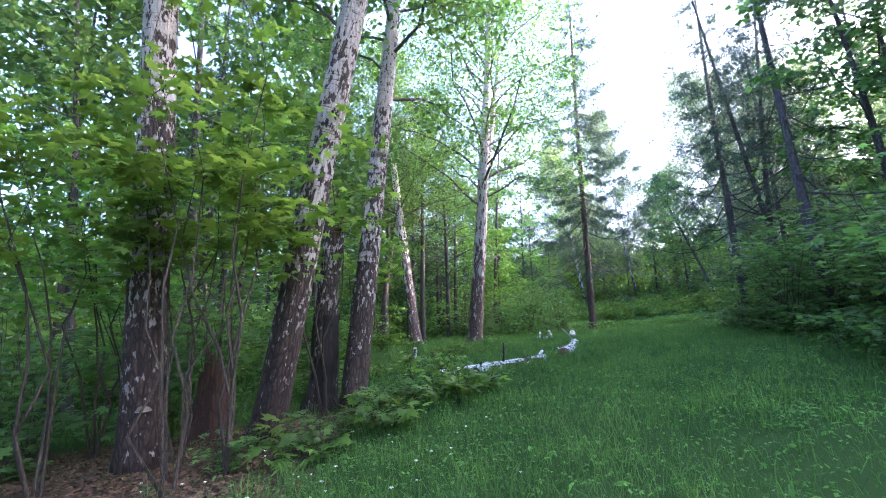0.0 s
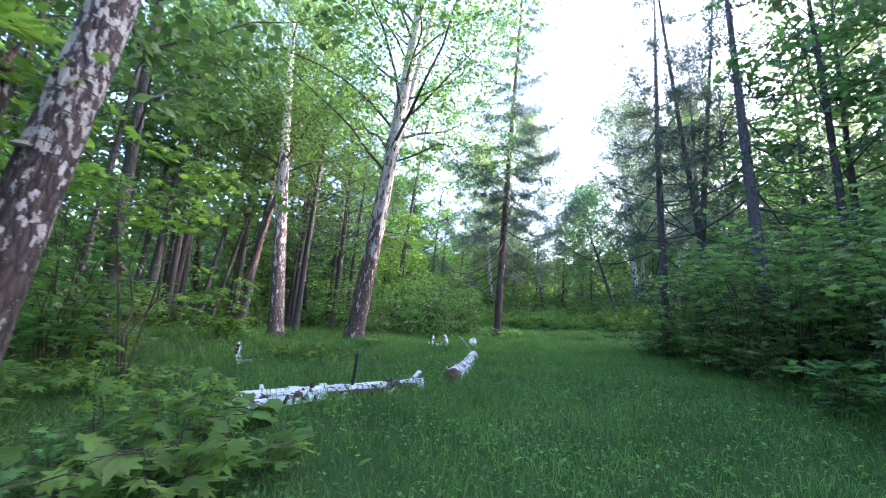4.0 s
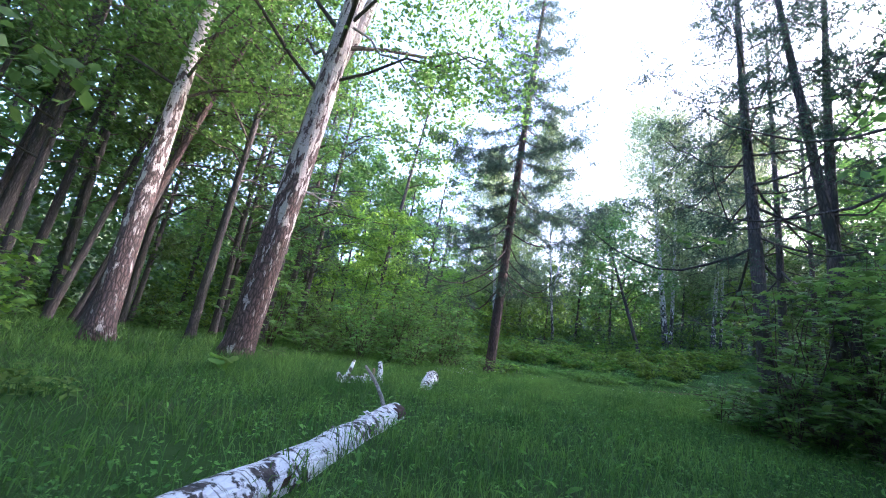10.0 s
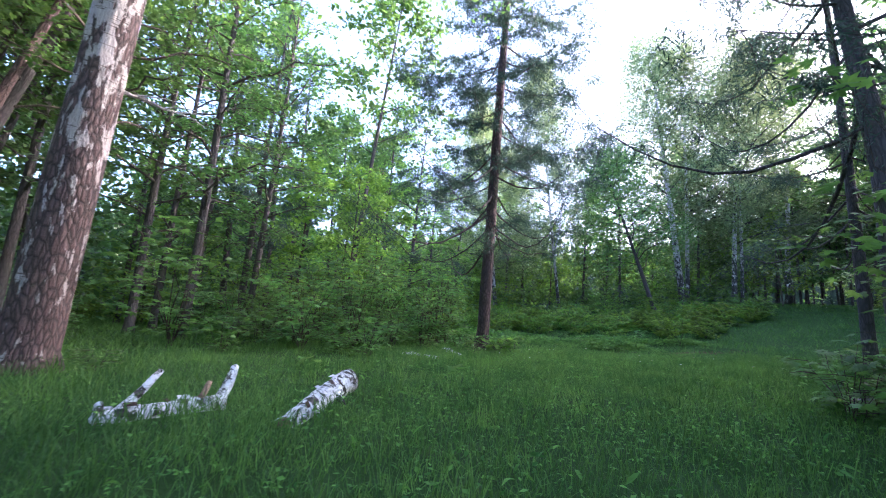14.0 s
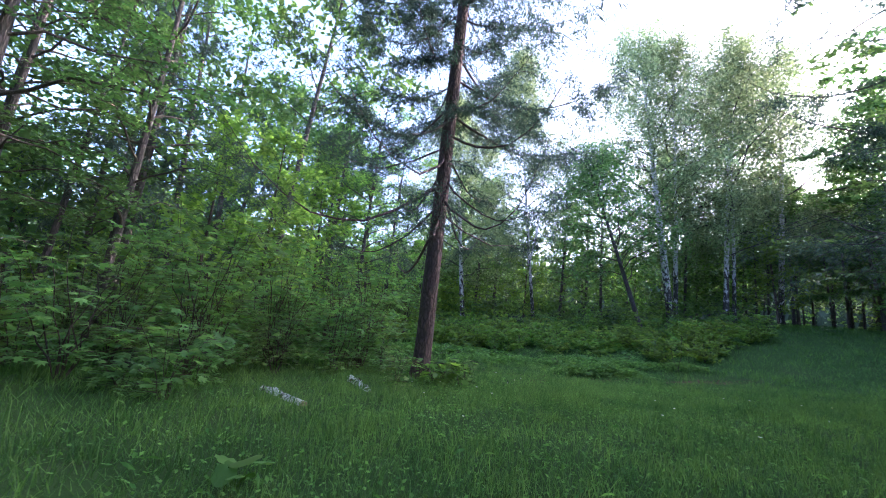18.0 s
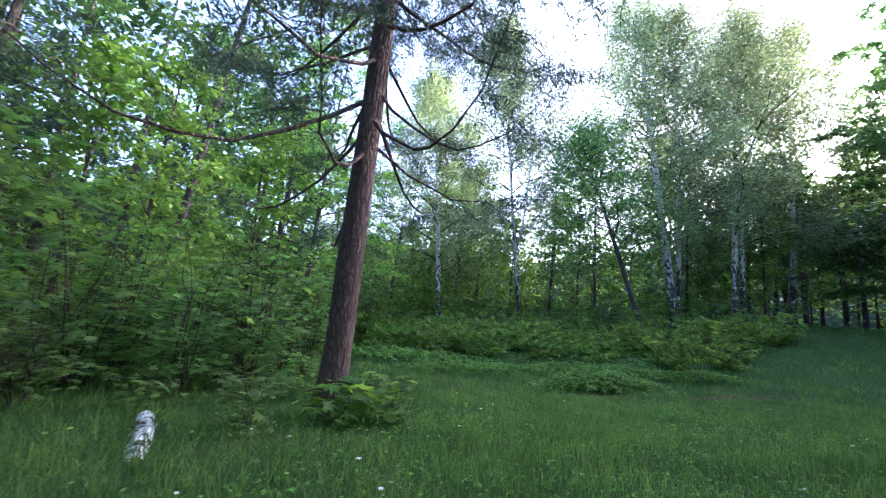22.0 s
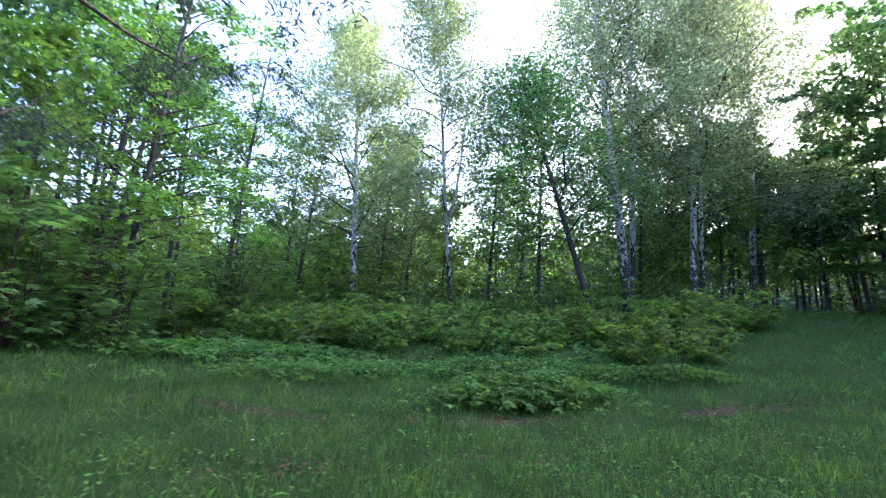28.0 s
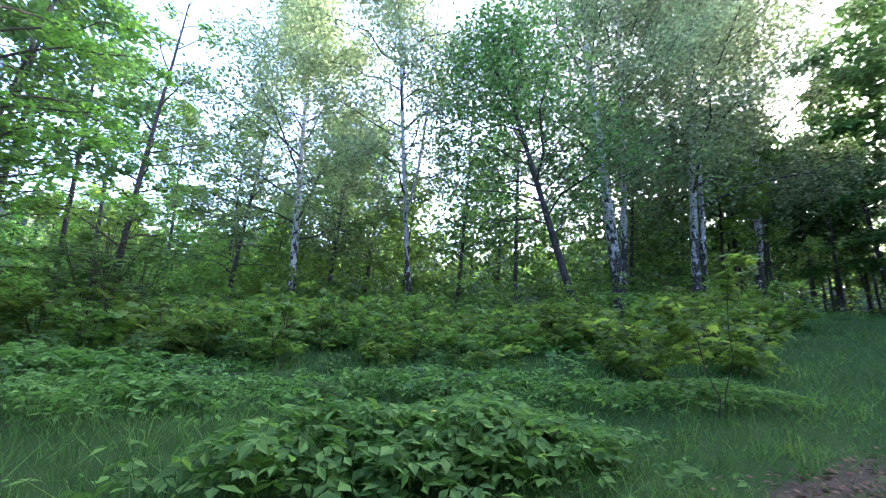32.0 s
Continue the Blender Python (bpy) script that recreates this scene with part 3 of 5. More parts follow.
# the three old trunks by the start, a charred snag and a stump
# crowns take the darker shrub leaf, so their backlit shade is in the colour
birch_a = make_tree("birch_tree", OLD + ", hung with bracket fungi", at(-4.30, 5.95, 40, 1, (0.085, -0.15)), 11, 19, 0.29, M_BIRCH_DARK, M_SHRUB, 6.5, 4.2, 22, 420, 18, 0.16, flare=0.4, sides=30, rough=0.07)
birch_b = make_tree("birch_tree", OLD + ", leaning", at(-2.80, 6.65, 130, 1, (0.272, -0.155)), 12, 18, 0.27, M_BIRCH_DARK, M_SHRUB, 6.5, 4.2, 22, 420, 18, 0.16, flare=0.4, sides=30, rough=0.08)
birch_c = make_tree("birch_tree", OLD + ", beside a charred snag", at(-1.77, 8.22, 70, 1, (0.119, 0.070)), 13, 19, 0.25, M_BIRCH_DARK, M_SHRUB, 6.5, 4.2, 22, 420, 18, 0.16, flare=0.4, sides=30, rough=0.07)


def snag(m, seed, h, r, bark, label, name, jag=0.25, sides=26):
    """A broken-off trunk with a splintered, hollow top."""
    rng = np.random.default_rng(seed)
    t = thing(name, m, label, "stump")
    z = np.concatenate([np.linspace(-0.25, h * 0.9, 14)])
    path = np.stack([0.02 * np.sin(z * 2), 0.02 * np.cos(z * 1.7), z], -1)
    g = Geo()
    tube(g, path, r * (1 - 0.35 * np.clip(z / h, 0, 1)) * (1 + 0.4 * np.exp(-np.clip(z, 0, 9) / 0.25)), sides, rng, 0.10, cap=False)
    part("trunk", g, bark, t)
    if h > 3:
        zc = np.linspace(-0.25, h * 0.47, 12)
        shell = Geo()
        tube(shell, np.stack([0.02 * np.sin(zc * 2), 0.02 * np.cos(zc * 1.7), zc], -1), 1.07 * r * (1 - 0.35 * np.clip(zc / h, 0, 1)) * (1 + 0.4 * np.exp(-np.clip(zc, 0, 9) / 0.25)), sides, rng, 0.12, cap=False)
        part("charred_foot", shell, M_BURNT, t, "charred black lower bark")
    rim = Geo()
    th = np.linspace(0, 2 * np.pi, sides, endpoint=False)
    rr = r * 0.66
    up = h * 0.9 + h * jag * (0.5 + 0.5 * np.sin(th + 1.0)) * rng.uniform(0.5, 1.1, sides)
    lo = np.stack([np.cos(th) * rr, np.sin(th) * rr, np.full(sides, h * 0.86)], -1)
    hi = np.stack([np.cos(th) * rr * 0.95, np.sin(th) * rr * 0.95, up], -1)
    inn = np.stack([np.cos(th) * rr * 0.72, np.sin(th) * rr * 0.72, up - 0.03 * h], -1)
    bot = np.stack([np.cos(th) * rr * 0.6, np.sin(th) * rr * 0.6, np.full(sides, h * 0.62)], -1)
    i = np.arange(sides)
    j = (i + 1) % sides
    rim.add(np.concatenate([lo, hi, inn, bot, [[0, 0, h * 0.6]]]), *[np.stack([a + i, a + j, a + sides + j, a + sides + i], -1) for a in (0, sides, 2 * sides)], np.stack([3 * sides + i, 3 * sides + j, np.full(sides, 4 * sides)], -1))
    part("splintered_top", rim, M_ROT, t, "splintered hollow brown rim")
    return t


snag(at(-2.50, 8.55, 20, 1, (0.10, -0.02)), 21, 4.1, 0.28, M_BIRCH_DARK, "tall snag of a dead birch, charred black below, broken off", "snag", 0.12)
snag(at(-4.15, 7.5, 200, 1, (0.08, -0.02)), 22, 1.25, 0.33, M_ROT, "rotten reddish-brown broken stump with a splintered top", "tree_stump", 0.35)


def bracket(foot, lean, z, az, trunk_r, size):
    """A shelf fungus fixed to a leaning trunk."""
    x, y = foot[0] + lean[0] * z, foot[1] + lean[1] * z
    m = Matrix.Translation((x + math.cos(az) * trunk_r, y + math.sin(az) * trunk_r, gz(*foot) + z)) @ pose(0, 0, 0, 0, 0, math.degrees(az))
    t = thing("bracket_fungus", m, "grey-brown hoof-shaped bracket fungus on a birch trunk", "fungus", "bracket fungi on the birches")
    s = np.linspace(-1.5, 1.5, 11)
    top, low = Geo(), Geo()
    ring = np.stack([np.cos(s) * size, np.sin(s) * size * 0.85, np.full(11, -size * 0.30)], -1)
    crest = np.stack([np.cos(s) * size * 0.55, np.sin(s) * size * 0.6, np.full(11, size * 0.02)], -1)
    back = np.stack([np.full(11, -size * 0.3), np.sin(s) * size * 0.5, np.full(11, size * 0.28)], -1)
    i = np.arange(10)
    top.add(np.concatenate([ring, crest, back]), np.stack([i, i + 1, i + 12, i + 11], -1), np.stack([i + 11, i + 12, i + 23, i + 22], -1))
    part("crust", top, M_FUNGUS_TOP, t)
    rim = ring - np.array([0, 0, size * 0.10])
    und = np.stack([np.full(11, -size * 0.3), np.sin(s) * size * 0.6, np.full(11, -size * 0.42)], -1)
    low.add(np.concatenate([ring, rim, und]), np.stack([i + 1, i, i + 11, i + 12], -1), np.stack([i + 12, i + 11, i + 22, i + 23], -1))
    part("pore_surface", low, M_FUNGUS, t, "pale underside")


_A, _C = ((-4.30, 5.95), (0.085, -0.15)), ((-1.77, 8.22), (0.119, 0.070))
for (_f, _l), _z, _az, _r, _s in ((_A, 0.85, -0.9, 0.28, 0.12), (_A, 2.75, -2.5, 0.25, 0.14), (_A, 4.4, -0.3, 0.23, 0.12), (_A, 4.0, -2.5, 0.23, 0.10), (_C, 2.9, -1.9, 0.22, 0.10), (_C, 2.5, -2.5, 0.23, 0.10), (_C, 5.3, -1.3, 0.19, 0.13), (_C, 5.1, -2.4, 0.19, 0.10)):
    bracket(_f, _l, _z, _az, _r, _s)

# the two birches of the clearing
# darker shrub leaf again: backlit crowns are painted by colour
birch_l = make_tree("birch_tree", "tall slightly leaning birch with pale grey-white bark at the wood's edge", at(-1.57, 22.08, 10, 1, (-0.10, 0.26)), 14, 22, 0.29, M_BIRCH_OLD, M_SHRUB, 7, 5.0, 30, 900, 20, 0.15, sides=28, droop_twigs=0.5)
birch_big = make_tree("birch_tree", "large leaning birch with pinkish-white peeling bark and a forked top", at(1.42, 22.35, 200, 1, (0.125, -0.10)), 15, 22, 0.37, M_BIRCH_OLD, M_SHRUB, 7.0, 6.8, 40, 1400, 24, 0.14, sides=34, fork=8.0, droop_twigs=0.6, rough=0.06)


def bare_branch(start, az, length, rise, droop, r, seed, tree):
    rng = np.random.default_rng(seed)
    g = Geo()
    p = limb_path(rng, np.array(start), az, length, rise, droop, 9)
    tube(g, p, np.linspace(r, r * 0.2, 9), 7, rng, 0.08)
    for k in (3, 5, 6):
        q = limb_path(rng, p[k], az + rng.uniform(-0.9, 0.9), length * 0.35, rise + 0.2, droop, 5)
        tube(g, q, np.linspace(r * 0.4, 0.004, 5), 5, cap=False)
    ob = part("dead_branch", g, M_GREYWOOD, tree, "bare grey dead branch")
    return ob


bare_branch((0.25, 0.1, 4.4), -2.9, 1.9, 0.25, 0.2, 0.05, 31, birch_big)
bare_branch((0.2, 0.1, 9.2), -3.2, 3.4, 0.0, 0.42, 0.045, 32, birch_big)

make_tree("forest_tree", "dark trunk leaning among the trees behind the birches", at(-3.75, 25.4, 30, 1, (0.03, 0.33)), 16, 15, 0.2, M_DARKBARK, M_BROAD, 6, 3.4, 16, 260, 16, 0.2)

# the larches
larch = make_larch("larch_tree", "tall larch with reddish-brown furrowed bark and long drooping boughs", at(11.18, 33.6, 100, 1, (0.025, -0.07)), 41, 29, 0.27, M_LARCH, 4.7, 6.3, 88, 1.0, 30, dead=14, size=0.17, per=6)
make_larch("larch_tree", "dark slender larch at the wood's edge", at(-0.95, 40.4, 30, 1, (0.04, 0.01)), 42, 21, 0.21, M_DARKBARK, 5.0, 4.2, 34, 0.9)
make_larch("larch_tree", "dark-barked larch with sparse drooping boughs above the thicket", at(13.72, 19.53, 10, 1, (0.15, 0.20)), 43, 23, 0.19, M_DARKBARK, 4.4, 5.4, 50, 0.7, dead=11, size=0.15)
make_larch("larch_tree", "slender dark-barked larch leaning over the thicket", at(15.44, 18.66, 160, 1, (-0.068, 0.09)), 44, 21, 0.15, M_DARKBARK, 5.6, 3.0, 30, 0.6, size=0.16)
make_larch("larch_tree", "slender upright dark-barked larch in the thicket", at(14.1, 18.3, 250, 1, (0.25, 0.18)), 45, 21, 0.16, M_DARKBARK, 5.6, 3.0, 30, 0.6, size=0.16)
make_larch("larch_tree", "dark-barked larch standing in the maple thicket", at(12.85, 14.13, 320, 1, (0.16, 0.215)), 46, 22, 0.2, M_DARKBARK, 5.0, 4.8, 46, 0.65, dead=11, size=0.15)

make_larch("larch_tree", "larch with long dark drooping boughs beside the meadow", at(21.2, 26.0, 50, 1, (0.02, 0.03)), 147, 20, 0.18, M_DARKBARK, 4.4, 4.6, 40, 0.6, size=0.10, per=10)
make_maple("elm_tree", "large leafy tree with drooping dark-green boughs beside the meadow", at(56.0, 45.5, 200, 1, (-0.02, 0.03)), 47, 30, 0.28, M_BROAD, 1.6, 8.0, 60, 6, 0.36, dense=7.5)
for _x, _y, _h, _s in ((54.5, 38.6, 25, 48), (58.5, 50.5, 20, 49), (55.5, 33.5, 24, 50)):
    make_maple("maple_tree", "leafy dark-green tree at the edge of the dark wood", at(_x, _y, 30 * _s), _s, _h, 0.18, M_BROAD, 2.2, 5.6, 36, 6, 0.32, "trees at the edge of the dark wood", dense=6.5)
for _x, _y, _h, _s in ((26.5, 29.2, 19, 661), (24.0, 22.0, 18, 662), (20.0, 16.8, 17, 663), (29.0, 24.5, 19, 664), (18.5, 11.5, 17, 665)):
    make_maple("forest_tree", "leafy dark-green tree behind the maple thicket", at(_x, _y, 30 * _s), _s, _h, 0.16, M_BROAD, 3.0, 4.6, 28, 5, 0.22, "leafy trees behind the thicket", dense=5.5)
EDGE = "maples at the wood's edge"
for _x, _y, _h, _s, _b, _sp in ((-2.6, 33.0, 19, 61, 3.2, 4.8), (-5.6, 31.0, 18, 62, 4.5, 4.6), (-7.4, 26.6, 18, 64, 4.8, 4.4), (-1.6, 27.6, 18, 65, 6.0, 4.4), (0.6, 36.6, 18, 67, 3.6, 4.4), (-11.0, 22.5, 18, 68, 4.6, 4.6), (0.0, 31.2, 19, 70, 4.2, 4.8), (-3.4, 36.5, 18, 71, 3.6, 4.6)):
    make_maple("maple_tree", "tall maple with a dense dark-green crown at the wood's edge", at(_x, _y, 40 * _s, 1, (0.04, -0.02)), _s, _h, 0.17, M_BROAD, _b, _sp, 32, 5, 0.16, EDGE, 0.015, 7.0)
# bare dark stems crowded behind the clearing's edge
for _k, (_x, _y, _r, _lx, _ly) in enumerate(((-9.9, 26.0, 0.13, 0.05, 0.10), (-9.6, 28.0, 0.16, 0.06, 0.04), (-8.6, 27.2, 0.24, 0.04, 0.06), (-7.9, 28.4, 0.17, 0.05, 0.05), (-6.6, 28.2, 0.15, 0.14, 0.10), (-6.2, 28.9, 0.12, 0.20, 0.06), (-4.2, 25.9, 0.16, 0.16, 0.12), (-11.6, 27.0, 0.15, 0.06, 0.04), (-12.6, 25.0, 0.17, 0.05, 0.05), (-14.0, 23.0, 0.18, 0.04, 0.03), (-8.4, 21.4, 0.14, 0.05, 0.05), (-10.4, 19.0, 0.16, 0.07, 0.02))):
    make_tree("forest_tree", "slim dark stem with a high crown beside the clearing", at(_x, _y, 77 * _k, 1, (_lx, _ly)), 560 + _k, 16 + _k % 4, _r, M_LARCH if _k == 6 else M_DARKBARK, M_BROAD, 8.5, 3.0, 12, 120, 12, 0.24, sides=9, group="dark stems beside the clearing", thin=True)
_brk = thing("broken_stump", at(-8.3, 23.4, 0, 1, (0.04, 0.03)), "broken reddish-brown trunk with a slanting cap of bark", "stump")
_g = Geo()
_p = np.array([(0.0, 0, -0.2), (0.01, 0, 0.0), (0.02, 0.01, 0.8), (0.05, 0.0, 1.6), (0.06, 0.02, 2.3), (0.08, 0.02, 2.9)])
tube(_g, _p, [0.22, 0.17, 0.14, 0.13, 0.12, 0.05], 12, np.random.default_rng(590), 0.10)
part("trunk", _g, M_ROT, _brk)
_g = Geo()
tube(_g, [(-0.42, 0.0, 2.75), (-0.1, 0.0, 2.62), (0.25, 0.02, 2.4), (0.45, 0.02, 2.26)], [0.05, 0.09, 0.09, 0.04], 9, np.random.default_rng(591), 0.12)
part("bark_cap", _g, M_DARKBARK, _brk, "slab of bark hanging aslant")

# the birches on the bank beyond
BANK = "birches on the bank"
for nm, lb, px, py, tn, ln, sd, hh, rr, cb, spd, nl, nc, fk, dt in (
        ("birch_tree", "slender white birch with a forked stem on the bank", 26.2, 59.7, 80, (-0.14, -0.07), 51, 28, 0.17, 6.5, 3.8, 20, 380, 6.5, 0.9),
        ("birch_tree", "birch with a dark ring low on its white stem", 19.5, 61.0, 20, (-0.05, 0.19), 52, 28, 0.24, 5.0, 4.2, 22, 420, 0, 0.9),
        ("birch_tree", "tall weeping birch with a stout pale trunk on the bank", 36.1, 53.2, 140, (-0.024, 0.08), 53, 31.5, 0.33, 6.5, 5.0, 28, 620, 0, 1.5),
        ("birch_tree", "tall weeping birch close beside another on the bank", 37.6, 54.5, 250, (0.02, 0.0), 54, 30, 0.22, 7.5, 4.4, 24, 420, 0, 1.5),
        ("birch_tree", "tall weeping birch with a full light-green crown", 41.4, 52.9, 300, (0.12, 0.06), 55, 31, 0.24, 6.0, 5.0, 26, 600, 0, 1.5),
        ("birch_tree", "slim birch beside a taller one on the bank", 43.0, 53.6, 60, (0.05, 0.0), 56, 27, 0.17, 7.0, 3.8, 20, 360, 0, 1.3),
        ("birch_tree", "birch with a blackened foot before the dark wood", 48.9, 54.2, 110, (0.055, -0.02), 57, 29, 0.27, 7.0, 4.6, 24, 520, 0, 1.3),
        ("willow_tree", "dark trunk leaning steeply over the bank", 31.9, 51.4, 0, (-0.33, 0.05), 58, 16, 0.2, 4.2, 3.6, 18, 200, 0, 0.9)):
    make_tree(nm, lb, at(px, py, tn, 1, ln), sd, hh, rr, M_DARKBARK if nm[0] == "w" else M_BIRCH, M_BROAD if nm[0] == "w" else M_BIRCHLEAF_LIT, cb, spd * 1.62, nl + 12, int(nc * (4.2 if px < 30 else 2.9)), 17, 0.22, sides=14, fork=fk, droop_twigs=dt, group=BANK, rise=0.55)

# the sunlit look of these maples comes from their leaf colour
make_maple("maple_tree", "tall maple with a sunlit yellow-green crown at the clearing's edge", at(11.6, 58.5, 75, 1, (0.02, -0.02)), 66, 18, 0.16, M_SUNLIT, 2.0, 4.4, 34, 6, 0.19)
make_maple("maple_tree", "maple with a broad bright-green crown low over the clearing's edge", at(9.0, 50.8, 15, 1, (0.04, -0.03)), 63, 18, 0.16, M_SUNLIT, 1.6, 5.0, 44, 7, 0.17, dense=8.5)

for _x, _y, _h, _s, _b in ((21.8, 65.5, 15, 651, 3.4), (30.5, 63.0, 18, 652, 4.0), (25.0, 69.0, 19, 653, 4.5), (15.6, 66.0, 15, 654, 3.0), (35.5, 66.5, 16, 655, 4.0)):
    make_maple("forest_tree", "leafy dark-trunked tree behind the birches on the bank", at(_x, _y, 40 * _s, 1, (0.05, 0.02)), _s, _h, 0.17, M_BROAD, _b, 4.4, 26, 6, 0.25, "leafy trees behind the bank", dense=4.5)

# a many-stemmed maple
rngm = np.random.default_rng(60)
maple = thing("maple_tree", at(5.2, 58.0), "many-stemmed maple with a full bright-green crown at the clearing's edge", "tree")
mg = Geo()
for k, (dx, dy, hh) in enumerate(((0.06, 0.1, 20), (-0.10, 0.05, 18), (0.16, -0.05, 17), (-0.02, -0.1, 19), (0.38, 0.1, 7), (-0.25, 0.1, 14))):
    pth = stem_path(rngm, hh, 0.02)
    pth[:, 0] += pth[:, 2] * dx * 0.9 + 0.35 * math.cos(k * 1.1)
    pth[:, 1] += pth[:, 2] * dy * 0.9 + 0.35 * math.sin(k * 1.1)
    pth[0, 2] = -0.2
    st = Geo()
    tube(st, pth, stem_radii(pth, 0.15, 0.3), 10, rngm, 0.05)
    part("stem", st, M_STEM if k % 2 else M_DARKBARK, maple)
    w_, g_ = spray_crown(rngm, pth, 2.4, 4.4, 16, 5, 0.19, DIAMOND, 5.0)
    part("branchwork", w_, M_TWIG, maple)
    part("crown", g_, M_SUNLIT, maple, smooth=False)

# ---- the woods around: a few kinds, copied ----
protos = []
for k in range(3):
    protos.append(("b", make_tree("birch_tree", "birch among the trees of the wood", at(-60 - k * 8, -40, 0), 70 + k, 19 + k, 0.17, M_BIRCH, M_BIRCHLEAF_LIT, 5.0, 3.8, 14, 190, 13, 0.3, sides=7, droop_twigs=0.9, group="trees of the wood", thin=True)))
for k in range(4):
    protos.append(("d", make_tree("forest_tree", "slim dark-trunked leafy tree of the wood", at(-60 - k * 8, -55, 0), 80 + k, 18 + k, 0.17, M_DARKBARK, M_BROAD, (3.0, 9.0, 5.0, 10.0)[k], 3.8, 16, 200, 13, 0.33, sides=7, group="trees of the wood", thin=True)))
for k in range(2):
    protos.append(("t", make_tree("forest_tree", "slim bare-stemmed tree of the dark wood with a high crown", at(-60 - k * 8, -62, 0), 86 + k, 17 + k, 0.15, M_DARKBARK, M_BROAD, 7.0, 3.2, 14, 170, 12, 0.33, sides=7, group="trees of the wood", thin=True)))
for k in range(2):
    protos.append(("s", make_tree("forest_tree", "young leafy tree with a bright yellow-green crown", at(-60 - k * 8, -70, 0), 90 + k, 10 + k, 0.09, M_STEM, M_SUNLIT, 0.8, 2.9, 14, 190, 12, 0.28, sides=6, group="trees of the wood", thin=True)))
protos.append(("l", make_larch("larch_tree", "dark larch among the trees of the wood", at(-60, -85), 95, 20, 0.2, M_DARKBARK, 3.0, 3.8, 34, 0.7, 7, far=True, size=0.3)))
tagged(protos[-1][1], group="trees of the wood")
BY = {}
for k_, o_ in protos:
    BY.setdefault(k_, []).append(o_)

PATH_PTS = np.array([(METRES * r[1], METRES * r[2]) for r in ROWS])


def path_distance(x, y):
    return float(np.min(np.hypot(PATH_PTS[:, 0] - x, PATH_PTS[:, 1] - y)))


TAKEN = [(-4.5, 6.3), (-3, 7.2), (-2, 8.1), (-1.75, 22), (1.5, 22.1), (11.3, 33.6), (-0.7, 40.2), (13.4, 19.1), (14.5, 18.7), (12.5, 14.3), (25.9, 58.8), (19.4, 60.8), (36.2, 53), (37.6, 54.5), (41, 53), (43, 53.6), (48.6, 54.4), (32, 51.2), (5.2, 58), (34, 33.2), (11.6, 58.5), (9.0, 50.8), (26.5, 29.2), (24, 22), (20, 16.8), (29, 24.5), (18.5, 11.5), (56, 45.5), (54.5, 38.6), (58.5, 50.5), (55.5, 33.5), (21.8, 65.5), (30.5, 63), (25, 69), (15.6, 66), (35.5, 66.5), (21.2, 26.0), (49, 46.5), (44.5, 33), (0, 31.2), (-3.4, 36.5), (-2.6, 33), (-5.6, 31), (-7.4, 26.6), (-1.6, 27.6), (0.6, 36.6), (-11, 22.5), (-9.9, 26), (-9.6, 28), (-8.6, 27.2), (-7.9, 28.4), (-6.6, 28.2), (-6.2, 28.9), (-4.2, 25.9)]


def plant(rng, count, box, ok, kinds, gap, scale=(0.8, 1.2)):
    """Trees of the wood at random places of a stretch of the plan, well apart."""
    made, tries = 0, 0
    while made < count and tries < count * 60:
        tries += 1
        x, y = rng.uniform(box[0], box[1]), rng.uniform(box[2], box[3])
        u, v = 0.488 * x + 0.873 * y, 0.873 * x - 0.488 * y + 1.0
        if not ok(u, v) or path_distance(x, y) < 9.0 or any((x - a) ** 2 + (y - b) ** 2 < gap * gap for a, b in TAKEN):
            continue
        kind = kinds[int(rng.integers(len(kinds)))]
        src = BY[kind][int(rng.integers(len(BY[kind])))]
        copy_thing(src, at(x, y, rng.uniform(0, 360), rng.uniform(*scale), (rng.normal(0, 0.04), rng.normal(0, 0.04))))
        TAKEN.append((x, y))
        made += 1


rngf = np.random.default_rng(100)
plant(rngf, 26, (-26, 0, 12, 50), lambda u, v: v < -16 and u > 6, "ddddl", 2.4)
plant(rngf, 18, (-30, -3, -6, 18), lambda u, v: v < -8.5, "ddd", 2.6)
plant(rngf, 22, (-12, 8, 36, 66), lambda u, v: v < -14, "ddss", 2.8)
plant(rngf, 40, (-10, 62, 48, 95), lambda u, v: 67 < u < 84 and v < 16, "ddsss", 3.0, (0.85, 1.2))
plant(rngf, 44, (38, 80, 30, 75), lambda u, v: 15 < v < 38 and 72.5 < u < 84, "ttttd", 1.7, (0.7, 0.95))
# mostly out of view: added to keep the low sun off the meadow
plant(rngf, 34, (26, 75, 0, 55), lambda u, v: 24 < v < 40 and 30 < u < 64, "dtd", 2.6, (0.7, 0.92))
plant(rngf, 16, (40, 66, 34, 62), lambda u, v: 24 < v < 34 and 46 < u < 74, "ttd", 2.4, (0.9, 1.15))
plant(rngf, 20, (11, 40, 2, 30), lambda u, v: v > 7 and u < 32, "dlb", 3.0)
plant(rngf, 18, (17, 42, 4, 24), lambda u, v: v > 12 and u < 30, "ddl", 2.4)
plant(rngf, 10, (-25, 25, -25, -6), lambda u, v: True, "db", 4.0)
for _o in [o for _, o in protos]:
    for _c in list(_o.children_recursive) + [_o]:
        bpy.data.objects.remove(_c)


